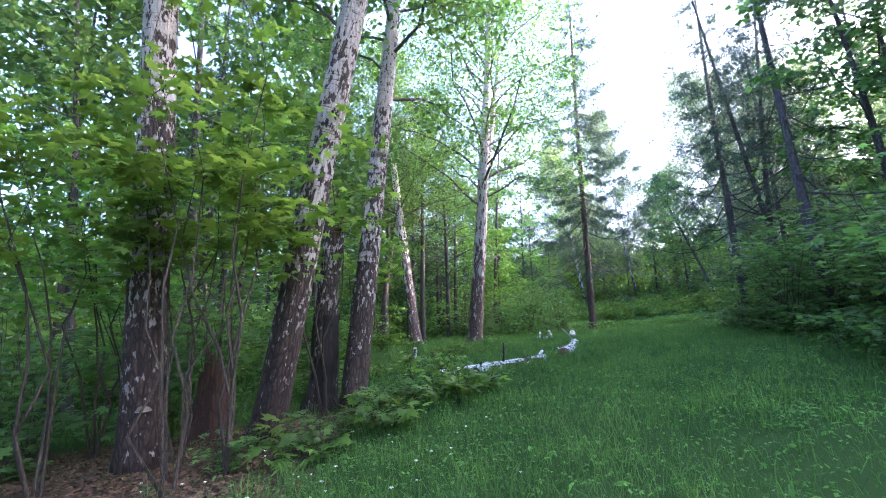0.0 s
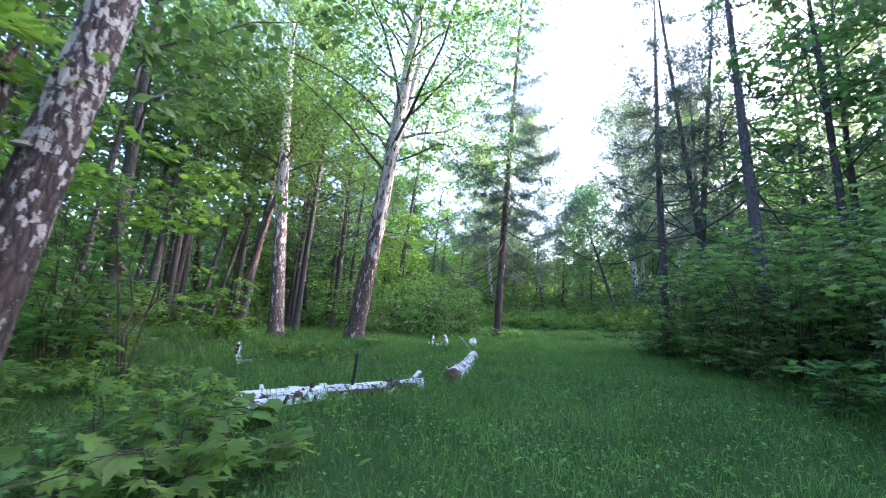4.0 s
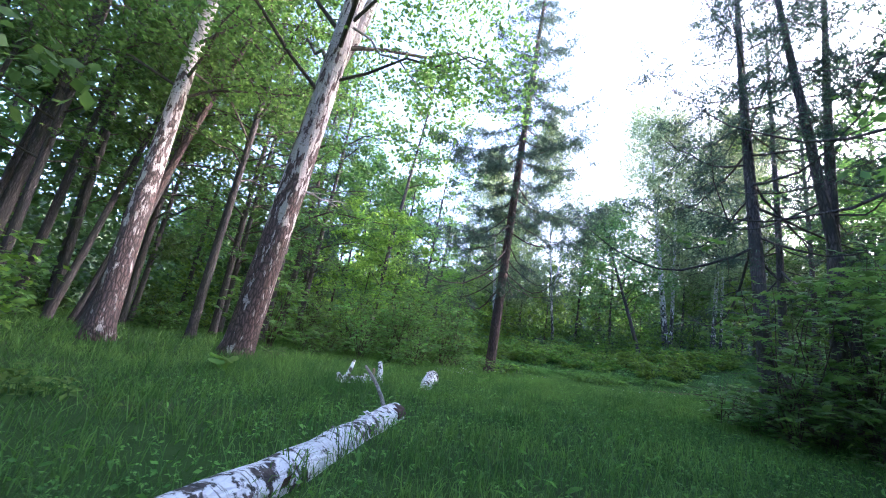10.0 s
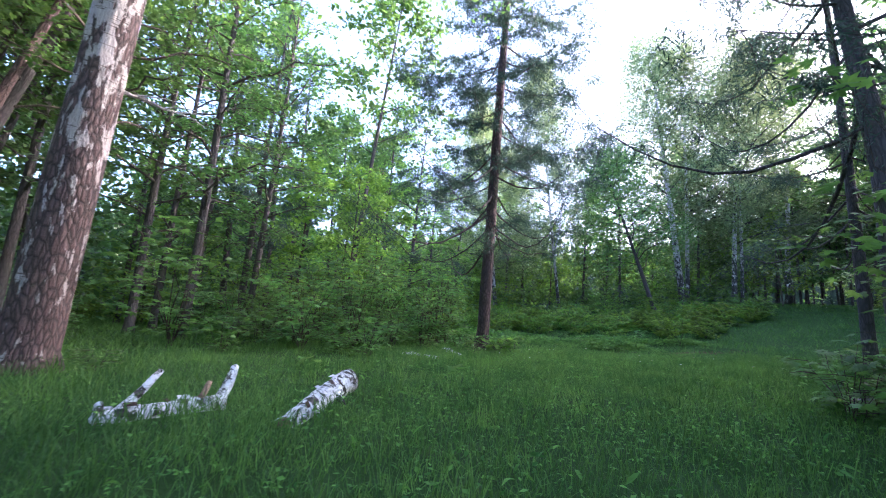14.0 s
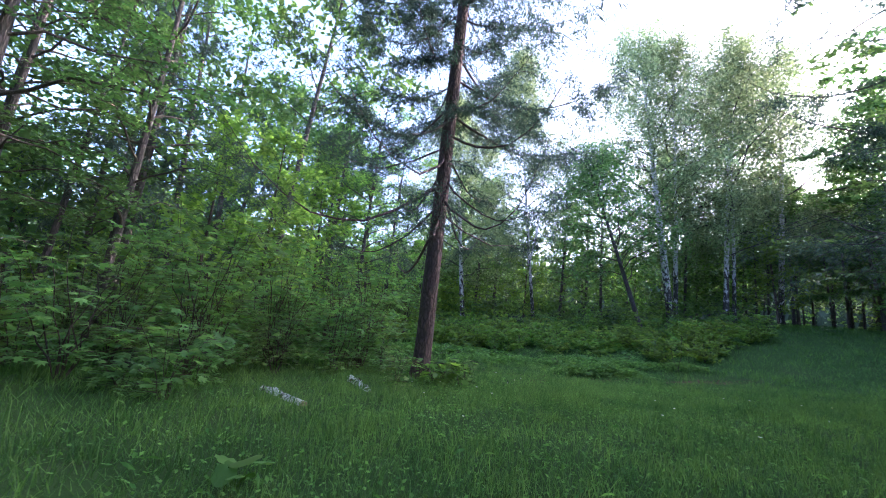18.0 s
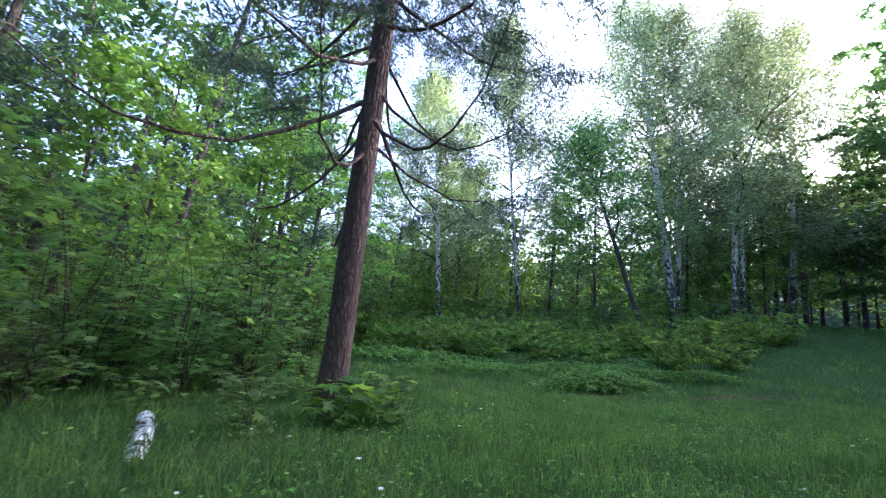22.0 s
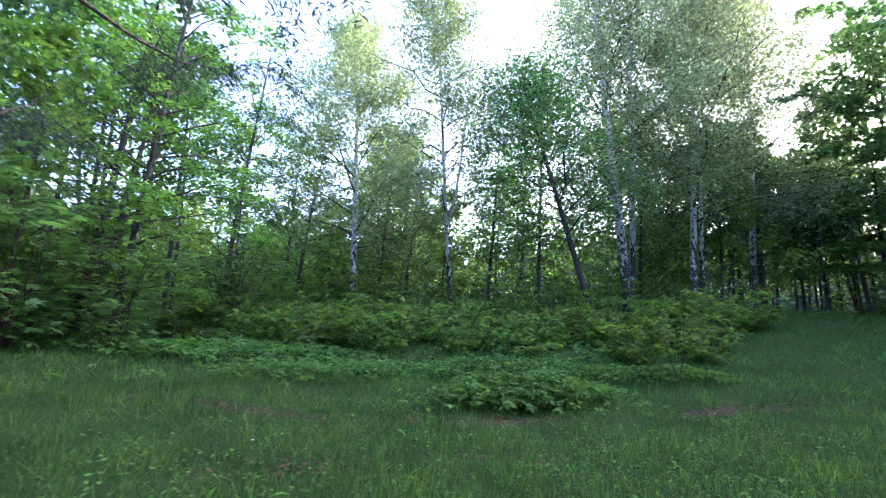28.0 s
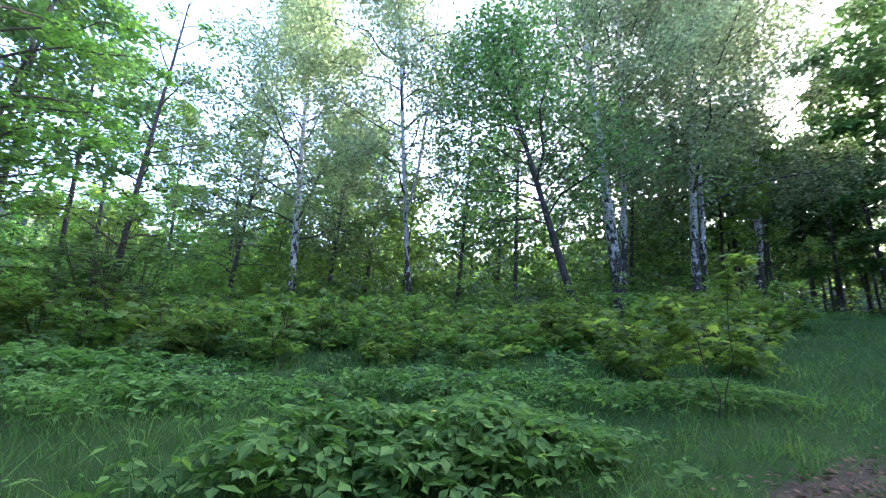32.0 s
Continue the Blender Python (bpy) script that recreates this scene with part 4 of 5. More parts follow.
def far_woods(seed, count, box, ok, top, size, mat, label, low=0.0):
    """The depth of the wood beyond the trees that can be told apart: one mass of leaf sprays on crowded stems."""
    rng = np.random.default_rng(seed)
    n = count // 60
    x, y = rng.uniform(box[0], box[1], n * 6), rng.uniform(box[2], box[3], n * 6)
    k = ok(0.488 * x + 0.873 * y, 0.873 * x - 0.488 * y + 1.0)
    x, y = x[k][:n], y[k][:n]
    z0 = ground_z(x, y)
    hh = top * rng.uniform(0.55, 1.1, len(x))
    s = low + (1 - low) * rng.uniform(0, 1, (len(x), 60)) ** 0.8
    wid = 1.7 * np.sin(np.pi * np.clip(0.15 + 0.85 * s, 0, 1)) ** 0.6 + 0.2
    c = np.stack([x[:, None] + rng.standard_normal(s.shape) * wid, y[:, None] + rng.standard_normal(s.shape) * wid, z0[:, None] + 0.3 + hh[:, None] * s], -1).reshape(-1, 3)
    g = Geo()
    leaves(g, rng, c, rng.uniform(0.6, 1.3, len(c)) * size, DIAMOND, 0.8, 0.4)
    tagged(new("far_wood", g.mesh("far_wood", mat, False)), label, "wood", kind="stuff")


far_woods(150, 27000, (-30, 75, 45, 110), lambda u, v: (u > 71) & (u < 86) & (v < 14) & (v > -42), 12.0, 0.5, M_SHRUB, "dense leafy depth of the wood beyond the bank", 0.2)
far_woods(151, 40000, (-42, 0, 10, 70), lambda u, v: (v < -24) & (v > -38), 12.0, 0.42, M_BROAD, "dense leafy depth of the wood beside the clearing")
far_woods(152, 22000, (25, 85, -5, 85), lambda u, v: ((v > 28) & (v < 42) & (u > 14) & (u < 70)) | ((u > 76) & (u < 88) & (v > 12) & (v < 42)), 10.0, 0.5, M_BROAD, "dark leafy depth of the wood behind the meadow", 0.3)
# undergrowth behind the birches brightened by the sunlit leaf colour
far_woods(153, 20000, (-40, 0, -20, 20), lambda u, v: (v < -15) & (v > -30) & (u < 22), 9.0, 0.38, M_SUNLIT, "leafy depth of the wood behind the old birches")
far_woods(154, 12000, (-5, 22, 60, 84), lambda u, v: (u > 66) & (u < 78) & (v < -8), 5.0, 0.42, M_SUNLIT, "sunlit young growth behind the bank")
far_woods(156, 14000, (-10, 75, 40, 100), lambda u, v: (u > 68) & (u < 76) & (v > -30) & (v < 13), 2.6, 0.42, M_SHRUB, "dark undergrowth at the foot of the wood")
far_woods(155, 12000, (14, 50, -12, 26), lambda u, v: (v > 12) & (v < 24) & (u < 30), 9.0, 0.5, M_SHRUB, "leafy depth of the wood behind the thicket")


def ridge(seed, cx, cy, radius, label):
    """Wooded distance all round: a belt of tree tops with an uneven edge."""
    rng = np.random.default_rng(seed)
    k, rows = 720, 9
    a = np.linspace(0, 2 * np.pi, k, endpoint=False)
    top = 16.0 + 2.2 * np.sin(a * 9 + 1) + 1.4 * np.sin(a * 23 + 2) + 1.2 * np.sin(a * 71) + rng.uniform(-0.9, 0.9, k)
    v = []
    for q in range(rows):
        s = q / (rows - 1)
        rr = radius + 9 * s ** 2 + rng.uniform(-1.2, 1.2, k) * (0 < q)
        x, y = cx + np.cos(a) * rr, cy + np.sin(a) * rr
        v.append(np.stack([x, y, ground_z(x, y) - 0.5 + top * s], -1))
    i = np.arange(k)
    j = (i + 1) % k
    g = Geo().add(np.concatenate(v), *[np.stack([q * k + i, q * k + j, (q + 1) * k + j, (q + 1) * k + i], -1) for q in range(rows - 1)])
    tagged(new("backdrop", g.mesh("backdrop", M_RIDGE, False)), label, "wood", kind="structure")


# colour darkened to include the self-shadow among distant crowns
M_RIDGE = plain_material("far_foliage_shaded", (0.016, 0.028, 0.012), (0.045, 0.068, 0.026), 0.9, 0.95)
ridge(160, 18, 32, 70, "distant belt of green woodland round the clearing")
far_woods(157, 18000, (30, 85, -5, 60), lambda u, v: (v > 25) & (v < 42) & (u > 18) & (u < 70), 3.2, 0.5, M_BROAD, "dark undergrowth of the wood beside the meadow")


# ---- thickets, saplings and herbs ----
def shrub(name, label, m, seed, h, spread, stems, nleaf, size, shape, leaf, bark=None, group="", low=0.15, tilt=0.45):
    """Thin stems that part and carry layers of leaves."""
    rng = np.random.default_rng(seed)
    t = thing(name, m, label, "shrub", group)
    wood, green = Geo(), Geo()
    cs = []
    for i in range(stems):
        az = i * 2.4 + rng.uniform(-0.4, 0.4)
        hh = h * rng.uniform(0.65, 1.0)
        out = spread * rng.uniform(0.15, 0.75)
        s = np.linspace(0, 1, 7)
        p = np.stack([np.cos(az) * out * s ** 1.4 + 0.05 * np.cos(az), np.sin(az) * out * s ** 1.4 + 0.05 * np.sin(az), hh * s - 0.05], -1)
        p[1:] += rng.standard_normal((6, 3)) * 0.02 * h
        tube(wood, p, np.linspace(0.005 + 0.0033 * h, 0.003, 7), 4, cap=False)
        for k in range(5):
            q = rng.uniform(max(low, 0.12), 1.0) * 6
            j = min(int(q), 5)
            st = p[j] + (p[j + 1] - p[j]) * (q - j)
            tw = limb_path(rng, st, az + rng.uniform(-1.6, 1.6), spread * rng.uniform(0.3, 0.7), 0.22, 0.25, 3)
            tube(wood, tw, np.linspace(0.007, 0.003, 3), 3, cap=False)
            cs.append(clusters(rng, tw, max(1, nleaf // (stems * 5)), np.array([0.11, 0.11, 0.04]) * spread, 0.15))
    c = np.concatenate(cs)
    c[:, 2] = np.maximum(c[:, 2], 0.1)
    leaves(green, rng, c, rng.uniform(0.6, 1.3, len(c)) * size, shape, tilt, 0.35)
    part("shoot_mass", wood, bark or M_STEM, t)
    part("foliage", green, leaf, t, smooth=False)
    return t


SAP = "young maple saplings by the birches"
for k, (x, y, h, sp, n) in enumerate(((-2.9, 4.4, 5.0, 1.6, 480), (-2.5, 4.8, 4.8, 1.5, 330), (-3.3, 5.1, 4.6, 1.4, 300), (-4.9, 5.0, 4.8, 1.6, 330), (-3.7, 5.9, 5.2, 1.5, 330), (-5.8, 7.0, 4.8, 1.6, 300), (-2.2, 7.9, 5.6, 1.5, 280), (-6.8, 4.8, 5.0, 1.6, 300), (-4.4, 8.2, 5.4, 1.6, 280), (-2.4, 12.6, 5.0, 1.6, 280))):
    shrub("maple_sapling", "slim maple sapling with broad bright-green leaves", at(x, y, k * 47), 200 + k, h * 1.22, sp * 1.1, 3 + k % 2, int(n * (1.5 if y < 6 else 1.9)), 0.19, MAPLE, M_MAPLE, group=SAP, low=0.55, tilt=0.35)
BUSH = []
for k in range(4):
    BUSH.append(shrub("maple_bush", "dense thicket bush of young maple shoots", at(-70 - 5 * k, -40), 230 + k, 3.2 + 0.4 * k, 1.8, 9, 520, 0.21, MAPLE, M_SHRUB, group="bushes of the thicket", low=0.08, tilt=0.28))
LOW = []
for k in range(3):
    LOW.append(shrub("low_bush", "low bush of maple seedlings and herbs", at(-70 - 5 * k, -48), 240 + k, 0.9 + 0.2 * k, 0.8, 6, 170, 0.17, MAPLE, M_SHRUB, group="low bushes", low=0.1, tilt=0.3))
BANKB = []
for k in range(3):
    BANKB.append(shrub("maple_bush", "bush of young maple shoots with broad bright leaves on the bank", at(-70 - 5 * k, -64), 260 + k, 1.3 + 0.3 * k, 1.0, 6, 300, 0.2, MAPLE, M_MAPLE, group="maple bushes on the bank", low=0.1))
FARB = []
for k in range(3):
    FARB.append(shrub("undergrowth_bush", "leafy bush of the undergrowth", at(-70 - 5 * k, -56), 250 + k, 2.0 + 0.5 * k, 1.7, 6, 860, 0.21, DIAMOND, (M_SHRUB, M_BROAD, M_MAPLE)[k], group="bushes of the undergrowth", low=0.05))


def scatter(rng, kinds, count, box, ok, scale, gap=0.8, keep=1.6):
    placed, tries = [], 0
    while len(placed) < count and tries < count * 60:
        tries += 1
        x, y = rng.uniform(box[0], box[1]), rng.uniform(box[2], box[3])
        u, v = 0.488 * x + 0.873 * y, 0.873 * x - 0.488 * y + 1.0
        if not ok(x, y, u, v) or path_distance(x, y) < keep or any((x - a) ** 2 + (y - b) ** 2 < gap * gap for a, b in placed):
            continue
        placed.append((x, y))
        copy_thing(kinds[int(rng.integers(len(kinds)))], at(x, y, rng.uniform(0, 360), rng.uniform(*scale)))


def side_of(x, y, a, b):
    return (b[0] - a[0]) * (y - a[1]) - (b[1] - a[1]) * (x - a[0])


rngb = np.random.default_rng(300)
# the thicket beside the first half of the way
scatter(rngb, BUSH, 46, (8.0, 17, 3, 21), lambda x, y, u, v: side_of(x, y, (8.1, 7.0), (12.8, 18.9)) < 0 and y < 20.5, (0.8, 1.15), 1.05, 4.0)
scatter(rngb, LOW, 22, (7.2, 15, 3, 21), lambda x, y, u, v: -8 < side_of(x, y, (8.1, 7.0), (12.8, 18.9)) < 5, (0.7, 1.1), 0.9, 4.0)
# the thicket by the larch
scatter(rngb, BUSH, 24, (1.0, 10.4, 27.6, 40), lambda x, y, u, v: side_of(x, y, (6.2, 26.8), (10.0, 34.0)) > 4, (0.65, 1.2), 1.15, 3.0)
scatter(rngb, LOW, 26, (1.5, 11, 26, 41), lambda x, y, u, v: side_of(x, y, (6.2, 26.2), (10.5, 34.0)) > 0, (0.7, 1.3), 0.8, 2.8)
# the bank
scatter(rngb, BUSH, 12, (3, 14, 46, 57), lambda x, y, u, v: v < -13, (1.0, 1.7), 1.8)
scatter(rngb, BANKB, 62, (8, 44, 40, 62), lambda x, y, u, v: 49.5 < u < 57 and -16 < v < 7, (0.7, 1.35), 1.0)
scatter(rngb, LOW, 16, (6, 30, 40, 50), lambda x, y, u, v: 45 < u < 50 and -12 < v < 2, (0.4, 0.8), 0.9)
scatter(rngb, FARB, 46, (10, 44, 48, 64), lambda x, y, u, v: 57 < u < 66 and -16 < v < 12, (0.5, 0.9), 1.5)
scatter(rngb, BANKB, 34, (10, 44, 44, 62), lambda x, y, u, v: 53 < u < 59 and -14 < v < 12, (0.8, 1.4), 1.2)
scatter(rngb, BUSH, 14, (-12, -3.4, 5, 17), lambda x, y, u, v: v < -7.5 and y > 4.5, (0.7, 1.1), 1.3)
# undergrowth of the woods
scatter(rngb, FARB, 44, (-24, 4, 14, 56), lambda x, y, u, v: v < -13.0, (0.7, 1.3), 1.6)
scatter(rngb, FARB, 24, (-24, -3, -2, 20), lambda x, y, u, v: v < -8.0, (0.6, 1.2), 1.6)
scatter(rngb, FARB, 30, (-6, 30, 52, 80), lambda x, y, u, v: 60 < u < 80 and v < -10, (0.8, 1.4), 1.8)
scatter(rngb, FARB, 50, (24, 66, 18, 74), lambda x, y, u, v: v > 23 and u > 26, (0.5, 1.2), 1.6)
scatter(rngb, FARB, 16, (12, 26, 4, 24), lambda x, y, u, v: v > 8, (1.0, 1.6), 1.6)
# small bushes by the start
for x, y, s in ((-0.5, 7.7, 0.5), (-0.9, 7.0, 0.7), (-1.5, 5.3, 0.75), (-2.6, 5.0, 0.6), (-0.5, 8.6, 0.6), (-0.9, 6.2, 0.6), (-3.2, 10.5, 1.2), (-5.5, 8.5, 1.3), (-6.5, 6.0, 1.2), (-5.5, 13.5, 1.0), (11.2, 31.9, 0.5), (12.2, 32.0, 0.6), (10.2, 31.0, 0.8), (-3.0, 20.6, 0.8), (2.3, 22.6, 0.5), (0.6, 15.8, 0.35), (14.6, 20.6, 0.8), (12.9, 20.0, 0.9), (13.6, 20.4, 1.0), (12.4, 18.6, 1.0), (12.0, 17.4, 1.0), (14.2, 21.2, 0.7)):
    copy_thing(LOW[int(rngb.integers(3))], at(x, y, rngb.uniform(0, 360), s))
# seedlings with broad leaves close to the way
for k, (x, y, h) in enumerate(((-1.2, 7.3, 0.55), (-0.4, 7.2, 0.6), (0.35, 7.4, 0.65), (-1.1, 6.6, 0.45), (0.0, 8.5, 0.75), (0.8, 7.9, 0.7), (-2.7, 6.2, 0.5), (-0.7, 5.9, 0.5), (-1.75, 5.0, 0.4), (11.6, 31.7, 0.95), (12.1, 32.2, 0.8), (11.3, 31.5, 0.7))):
    shrub("maple_seedling", "low maple seedling with broad lobed leaves on thin stalks", at(x, y, 55 * k), 280 + k, h, 0.55, 4, 46, 0.24, MAPLE, M_MAPLE, group="maple seedlings", low=0.5, tilt=0.3)
for k, (x, y, h) in enumerate(((-0.1, 8.9, 1.2), (0.3, 8.7, 1.1), (-0.6, 8.4, 1.5), (0.1, 8.1, 1.0))):
    shrub("young_shoot", "thin upright shoot with sparse leaves", at(x, y, 75 * k), 295 + k, h, 0.35, 2, 60, 0.12, MAPLE, M_MAPLE, group="thin shoots", low=0.45)
# saplings beyond the herb patch
for k, (x, y, h) in enumerate(((25.2, 39.6, 2.9), (19.0, 45.0, 1.6), (21.2, 44.6, 1.1), (23.1, 42.8, 1.0), (33.6, 44.2, 1.8), (27.0, 44.6, 0.9), (26.2, 45.8, 1.0), (31.4, 46.4, 2.2))):
    shrub("maple_sapling", "small maple sapling standing in the long grass", at(x, y, 70 * k), 270 + k, h, 0.5 + 0.12 * h, 2, int(130 + 110 * h), 0.16, MAPLE, M_MAPLE, group="saplings of the meadow", low=0.3)
for _o in BUSH + LOW + FARB + BANKB:
    for _c in list(_o.children_recursive) + [_o]:
        bpy.data.objects.remove(_c)


def herb_patch(m, seed, rx, ry, h, n, size, label):
    rng = np.random.default_rng(seed)
    t = thing("herb_patch", m, label, "herbs")
    r = np.sqrt(rng.uniform(0, 1, n))
    a = rng.uniform(0, 2 * np.pi, n)
    rag = 1 + 0.16 * np.sin(3 * a + seed) + 0.12 * np.sin(7 * a + 2 * seed) + 0.25 * (rng.uniform(0, 1, n) ** 4)
    loose = rng.uniform(0, 1, n) < 0.22
    rag = np.where(loose, rag * rng.uniform(1.0, 1.75, n), rag)
    x, y = r * np.cos(a) * rx * rag, r * np.sin(a) * ry * rag
    dome = np.sqrt(np.clip(1 - 0.62 * r * r, 0, 1)) * (1 + 0.2 * np.sin(x * 2.7 + seed) * np.sin(y * 3.1))
    z = h * np.where(loose, 0.45, 1.0) * dome * (1 - 0.75 * rng.uniform(0, 1, n) ** 1.6)
    x, y = x + rng.normal(0, 0.12, n), y + rng.normal(0, 0.12, n)
    green, st = Geo(), Geo()
    leaves(green, rng, np.stack([x, y, z], -1), rng.uniform(0.6, 1.25, n) * size, TRIPLE, 0.35, 0.3)
    for i in range(0, n, 5):
        tube(st, [(x[i] * 0.9, y[i] * 0.9, -0.05), (x[i], y[i], z[i])], [0.005, 0.003], 3, cap=False)
    part("stalk_mass", st, M_HERB, t)
    part("foliage", green, M_HERB, t, smooth=False)
    return t


herb_patch(at(20.6, 39.0, 20), 401, 1.95, 1.05, 0.55, 2200, 0.16, "dense mound of goutweed with fresh green three-part leaves")
herb_patch(at(17.3, 42.4, 8), 406, 3.2, 1.5, 0.38, 1300, 0.15, "loose bed of low herbs and seedlings in the grass")
herb_patch(at(22.6, 41.9, -12), 407, 2.8, 1.3, 0.40, 1200, 0.15, "low bed of goutweed thinning out into the grass")
herb_patch(at(26.3, 40.6, 15), 408, 1.8, 1.0, 0.36, 600, 0.15, "small patch of herbs in the meadow grass")
herb_patch(at(23.6, 47.6, -30), 402, 4.5, 1.6, 0.5, 900, 0.26, "long low bed of herbs with bright green leaves")
herb_patch(at(14.0, 46.0, -10), 403, 4.0, 1.5, 0.45, 800, 0.26, "low bed of herbs along the meadow's edge")
herb_patch(at(0.4, 15.6, 10), 404, 1.0, 0.6, 0.3, 320, 0.15, "patch of pale green herbs in the grass")
herb_patch(at(-3.2, 12.4, 10), 405, 2.0, 1.2, 0.4, 500, 0.17, "patch of woodland herbs among the grass")

# broad-leaved dock plants close to the way
rngd = np.random.default_rng(410)
for x, y, n, s in ((0.55, 9.75, 10, 0.31), (0.05, 10.2, 8, 0.27), (0.9, 8.5, 9, 0.34), (0.2, 9.3, 7, 0.28), (2.1, 19.2, 8, 0.3), (5.2, 24.3, 6, 0.24), (12.1, 31.7, 9, 0.2), (11.4, 31.3, 8, 0.2), (8.2, 24.0, 6, 0.22)):
    t = thing("dock_plant", at(x, y, rngd.uniform(0, 360)), "dock plant with large drooping green leaves in the grass", "herb", "dock plants")
    for i in range(n):
        g = Geo()
        a = i * 2.4
        leaves(g, np.random.default_rng(411 + i), [(0.12 * math.cos(a), 0.12 * math.sin(a), 0.12 + 0.03 * (i % 3))], [s * (0.8 + 0.3 * (i % 3) / 2)], BROADLEAF, 0.4, 0.25)
        blade = part("leaf", g, M_HERB, t)
        stalk = Geo()
        tube(stalk, [(0, 0, -0.03), (0.06 * math.cos(a), 0.06 * math.sin(a), 0.07), (0.12 * math.cos(a), 0.12 * math.sin(a), 0.12 + 0.03 * (i % 3))], [0.007, 0.006, 0.004], 5, cap=False)
        part("leaf_stalk", stalk, M_HERB, blade)


# ---- fallen birch wood ----
def log(name, label, a, b, r0, r1, seed, bark, bow=0.03, stubs=(), hollow=False, ends=True):
    """A fallen stem from a to b (x, y, height of its axis over the ground), with sawn or broken ends and branch stubs."""
    rng = np.random.default_rng(seed)
    pa, pb = np.array([a[0], a[1], gz(a[0], a[1]) + a[2]]), np.array([b[0], b[1], gz(b[0], b[1]) + b[2]])
    mid = (pa + pb) / 2
    spin = Vector((0, 0, 1)).rotation_difference(Vector(pb - pa)).to_matrix()
    back = np.array(spin.transposed())
    t = thing(name, Matrix.Translation(mid) @ spin.to_4x4(), label, "log")
    k = 15
    s = np.linspace(0, 1, k)
    p = pa + (pb - pa) * s[:, None] - mid
    side = np.cross(pb - pa, (0, 0, 1))
    side /= np.linalg.norm(side) + 1e-9
    p += side * (bow * np.sin(s * 5.1 + seed))[:, None]
    p, side = p @ back.T, back @ side
    rr = np.linspace(r0, r1, k) * (1 + 0.05 * rng.standard_normal(k))
    g = Geo()
    tube(g, p, rr, 18, rng, 0.05, cap=False)
    part("bark", g, bark, t)
    for e, (i0, i1) in enumerate(((0, 1), (k - 1, k - 2))):
        d = p[i0] - p[i1]
        d /= np.linalg.norm(d)
        c = Geo()
        q = np.stack([p[i0] - d * 0.02, p[i0] + d * 0.004 if not hollow else p[i0] - d * 0.10])
        if hollow and e == 0:
            tube(c, np.stack([p[i0] - d * 0.01, p[i0] - d * 0.16]), [rr[i0] * 0.84, rr[i0] * 0.5], 18, rng, 0.08, cap=False)
            tube(c, np.stack([p[i0] - d * 0.15, p[i0] - d * 0.17]), [rr[i0] * 0.55, rr[i0] * 0.5], 18, rng, 0.05)
            ring = Geo()
            tube(ring, np.stack([p[i0] - d * 0.03, p[i0] + d * 0.004, p[i0] + d * 0.004, p[i0] - d * 0.05]), [rr[i0] * 0.99, rr[i0] * 0.99, rr[i0] * 0.84, rr[i0] * 0.80], 18, cap=False)
            part("end_rim", ring, M_CUT, t, "pale broken rim")
            part("rotten_core", c, M_BURNT, t, "dark rotten hollow core")
        else:
            tube(c, np.stack([p[i0] - d * 0.02, p[i0] + d * 0.006]), [rr[i0] * 0.97, rr[i0] * 0.9], 18, rng, 0.06)
            part("end_grain", c, M_CUT, t, "brown broken end")
    if hollow:
        sl = np.linspace(k - 2.2, k - 0.9, 7)
        ragged = np.stack([np.array([np.interp(q, np.arange(k), p[:, a]) for a in range(3)]) for q in np.minimum(sl, k - 1)])
        ragged[-1] += (p[-1] - p[-2]) * 0.12
        rot = Geo()
        tube(rot, ragged, rr[-1] * np.array([1.0, 1.05, 1.04, 1.08, 1.05, 1.0, 0.5]), 18, rng, 0.16)
        part("rotten_end", rot, M_ROT, t, "crumbling dark brown end")
    for sa, d, ln, sr, smat in stubs:
        base = p[int(sa * (k - 1))]
        gst = Geo()
        dd = back @ np.array(d, float)
        dd /= np.linalg.norm(dd)
        pth = np.stack([base + dd * ln * q + np.array([0.03 * math.sin(q * 4), 0.02 * math.cos(q * 5) - 0.02, 0]) for q in np.linspace(0, 1, 6)])
        tube(gst, pth, np.linspace(sr, sr * 0.62, 6), 9, rng, 0.10)
        part("branch_stub", gst, smat, t)
    for i in range(9):
        q = rng.uniform(0.05, 0.95) * (k - 1)
        j = min(int(q), k - 2)
        ax = (p[j + 1] - p[j]) / np.linalg.norm(p[j + 1] - p[j])
        an = rng.uniform(0.2, 2.9)
        out = side * math.cos(an) + np.cross(side, ax) * math.sin(an) * (1 if (back.T @ np.cross(side, ax))[2] > 0 else -1)
        c0 = p[j] + out * rr[j] * 1.0
        w, ln = rng.uniform(0.03, 0.07), rng.uniform(0.06, 0.16)
        tang = np.cross(out, ax)
        flap = Geo()
        flap.add([c0 - ax * ln / 2 - tang * w / 2, c0 + ax * ln / 2 - tang * w / 2, c0 + ax * ln / 2 + tang * w / 2 + out * 0.03, c0 - ax * ln / 2 + tang * w / 2 + out * 0.035], [(0, 1, 2, 3)])
        part("peeling_bark", flap, M_ROT if i % 3 == 0 else bark, t)
    return t


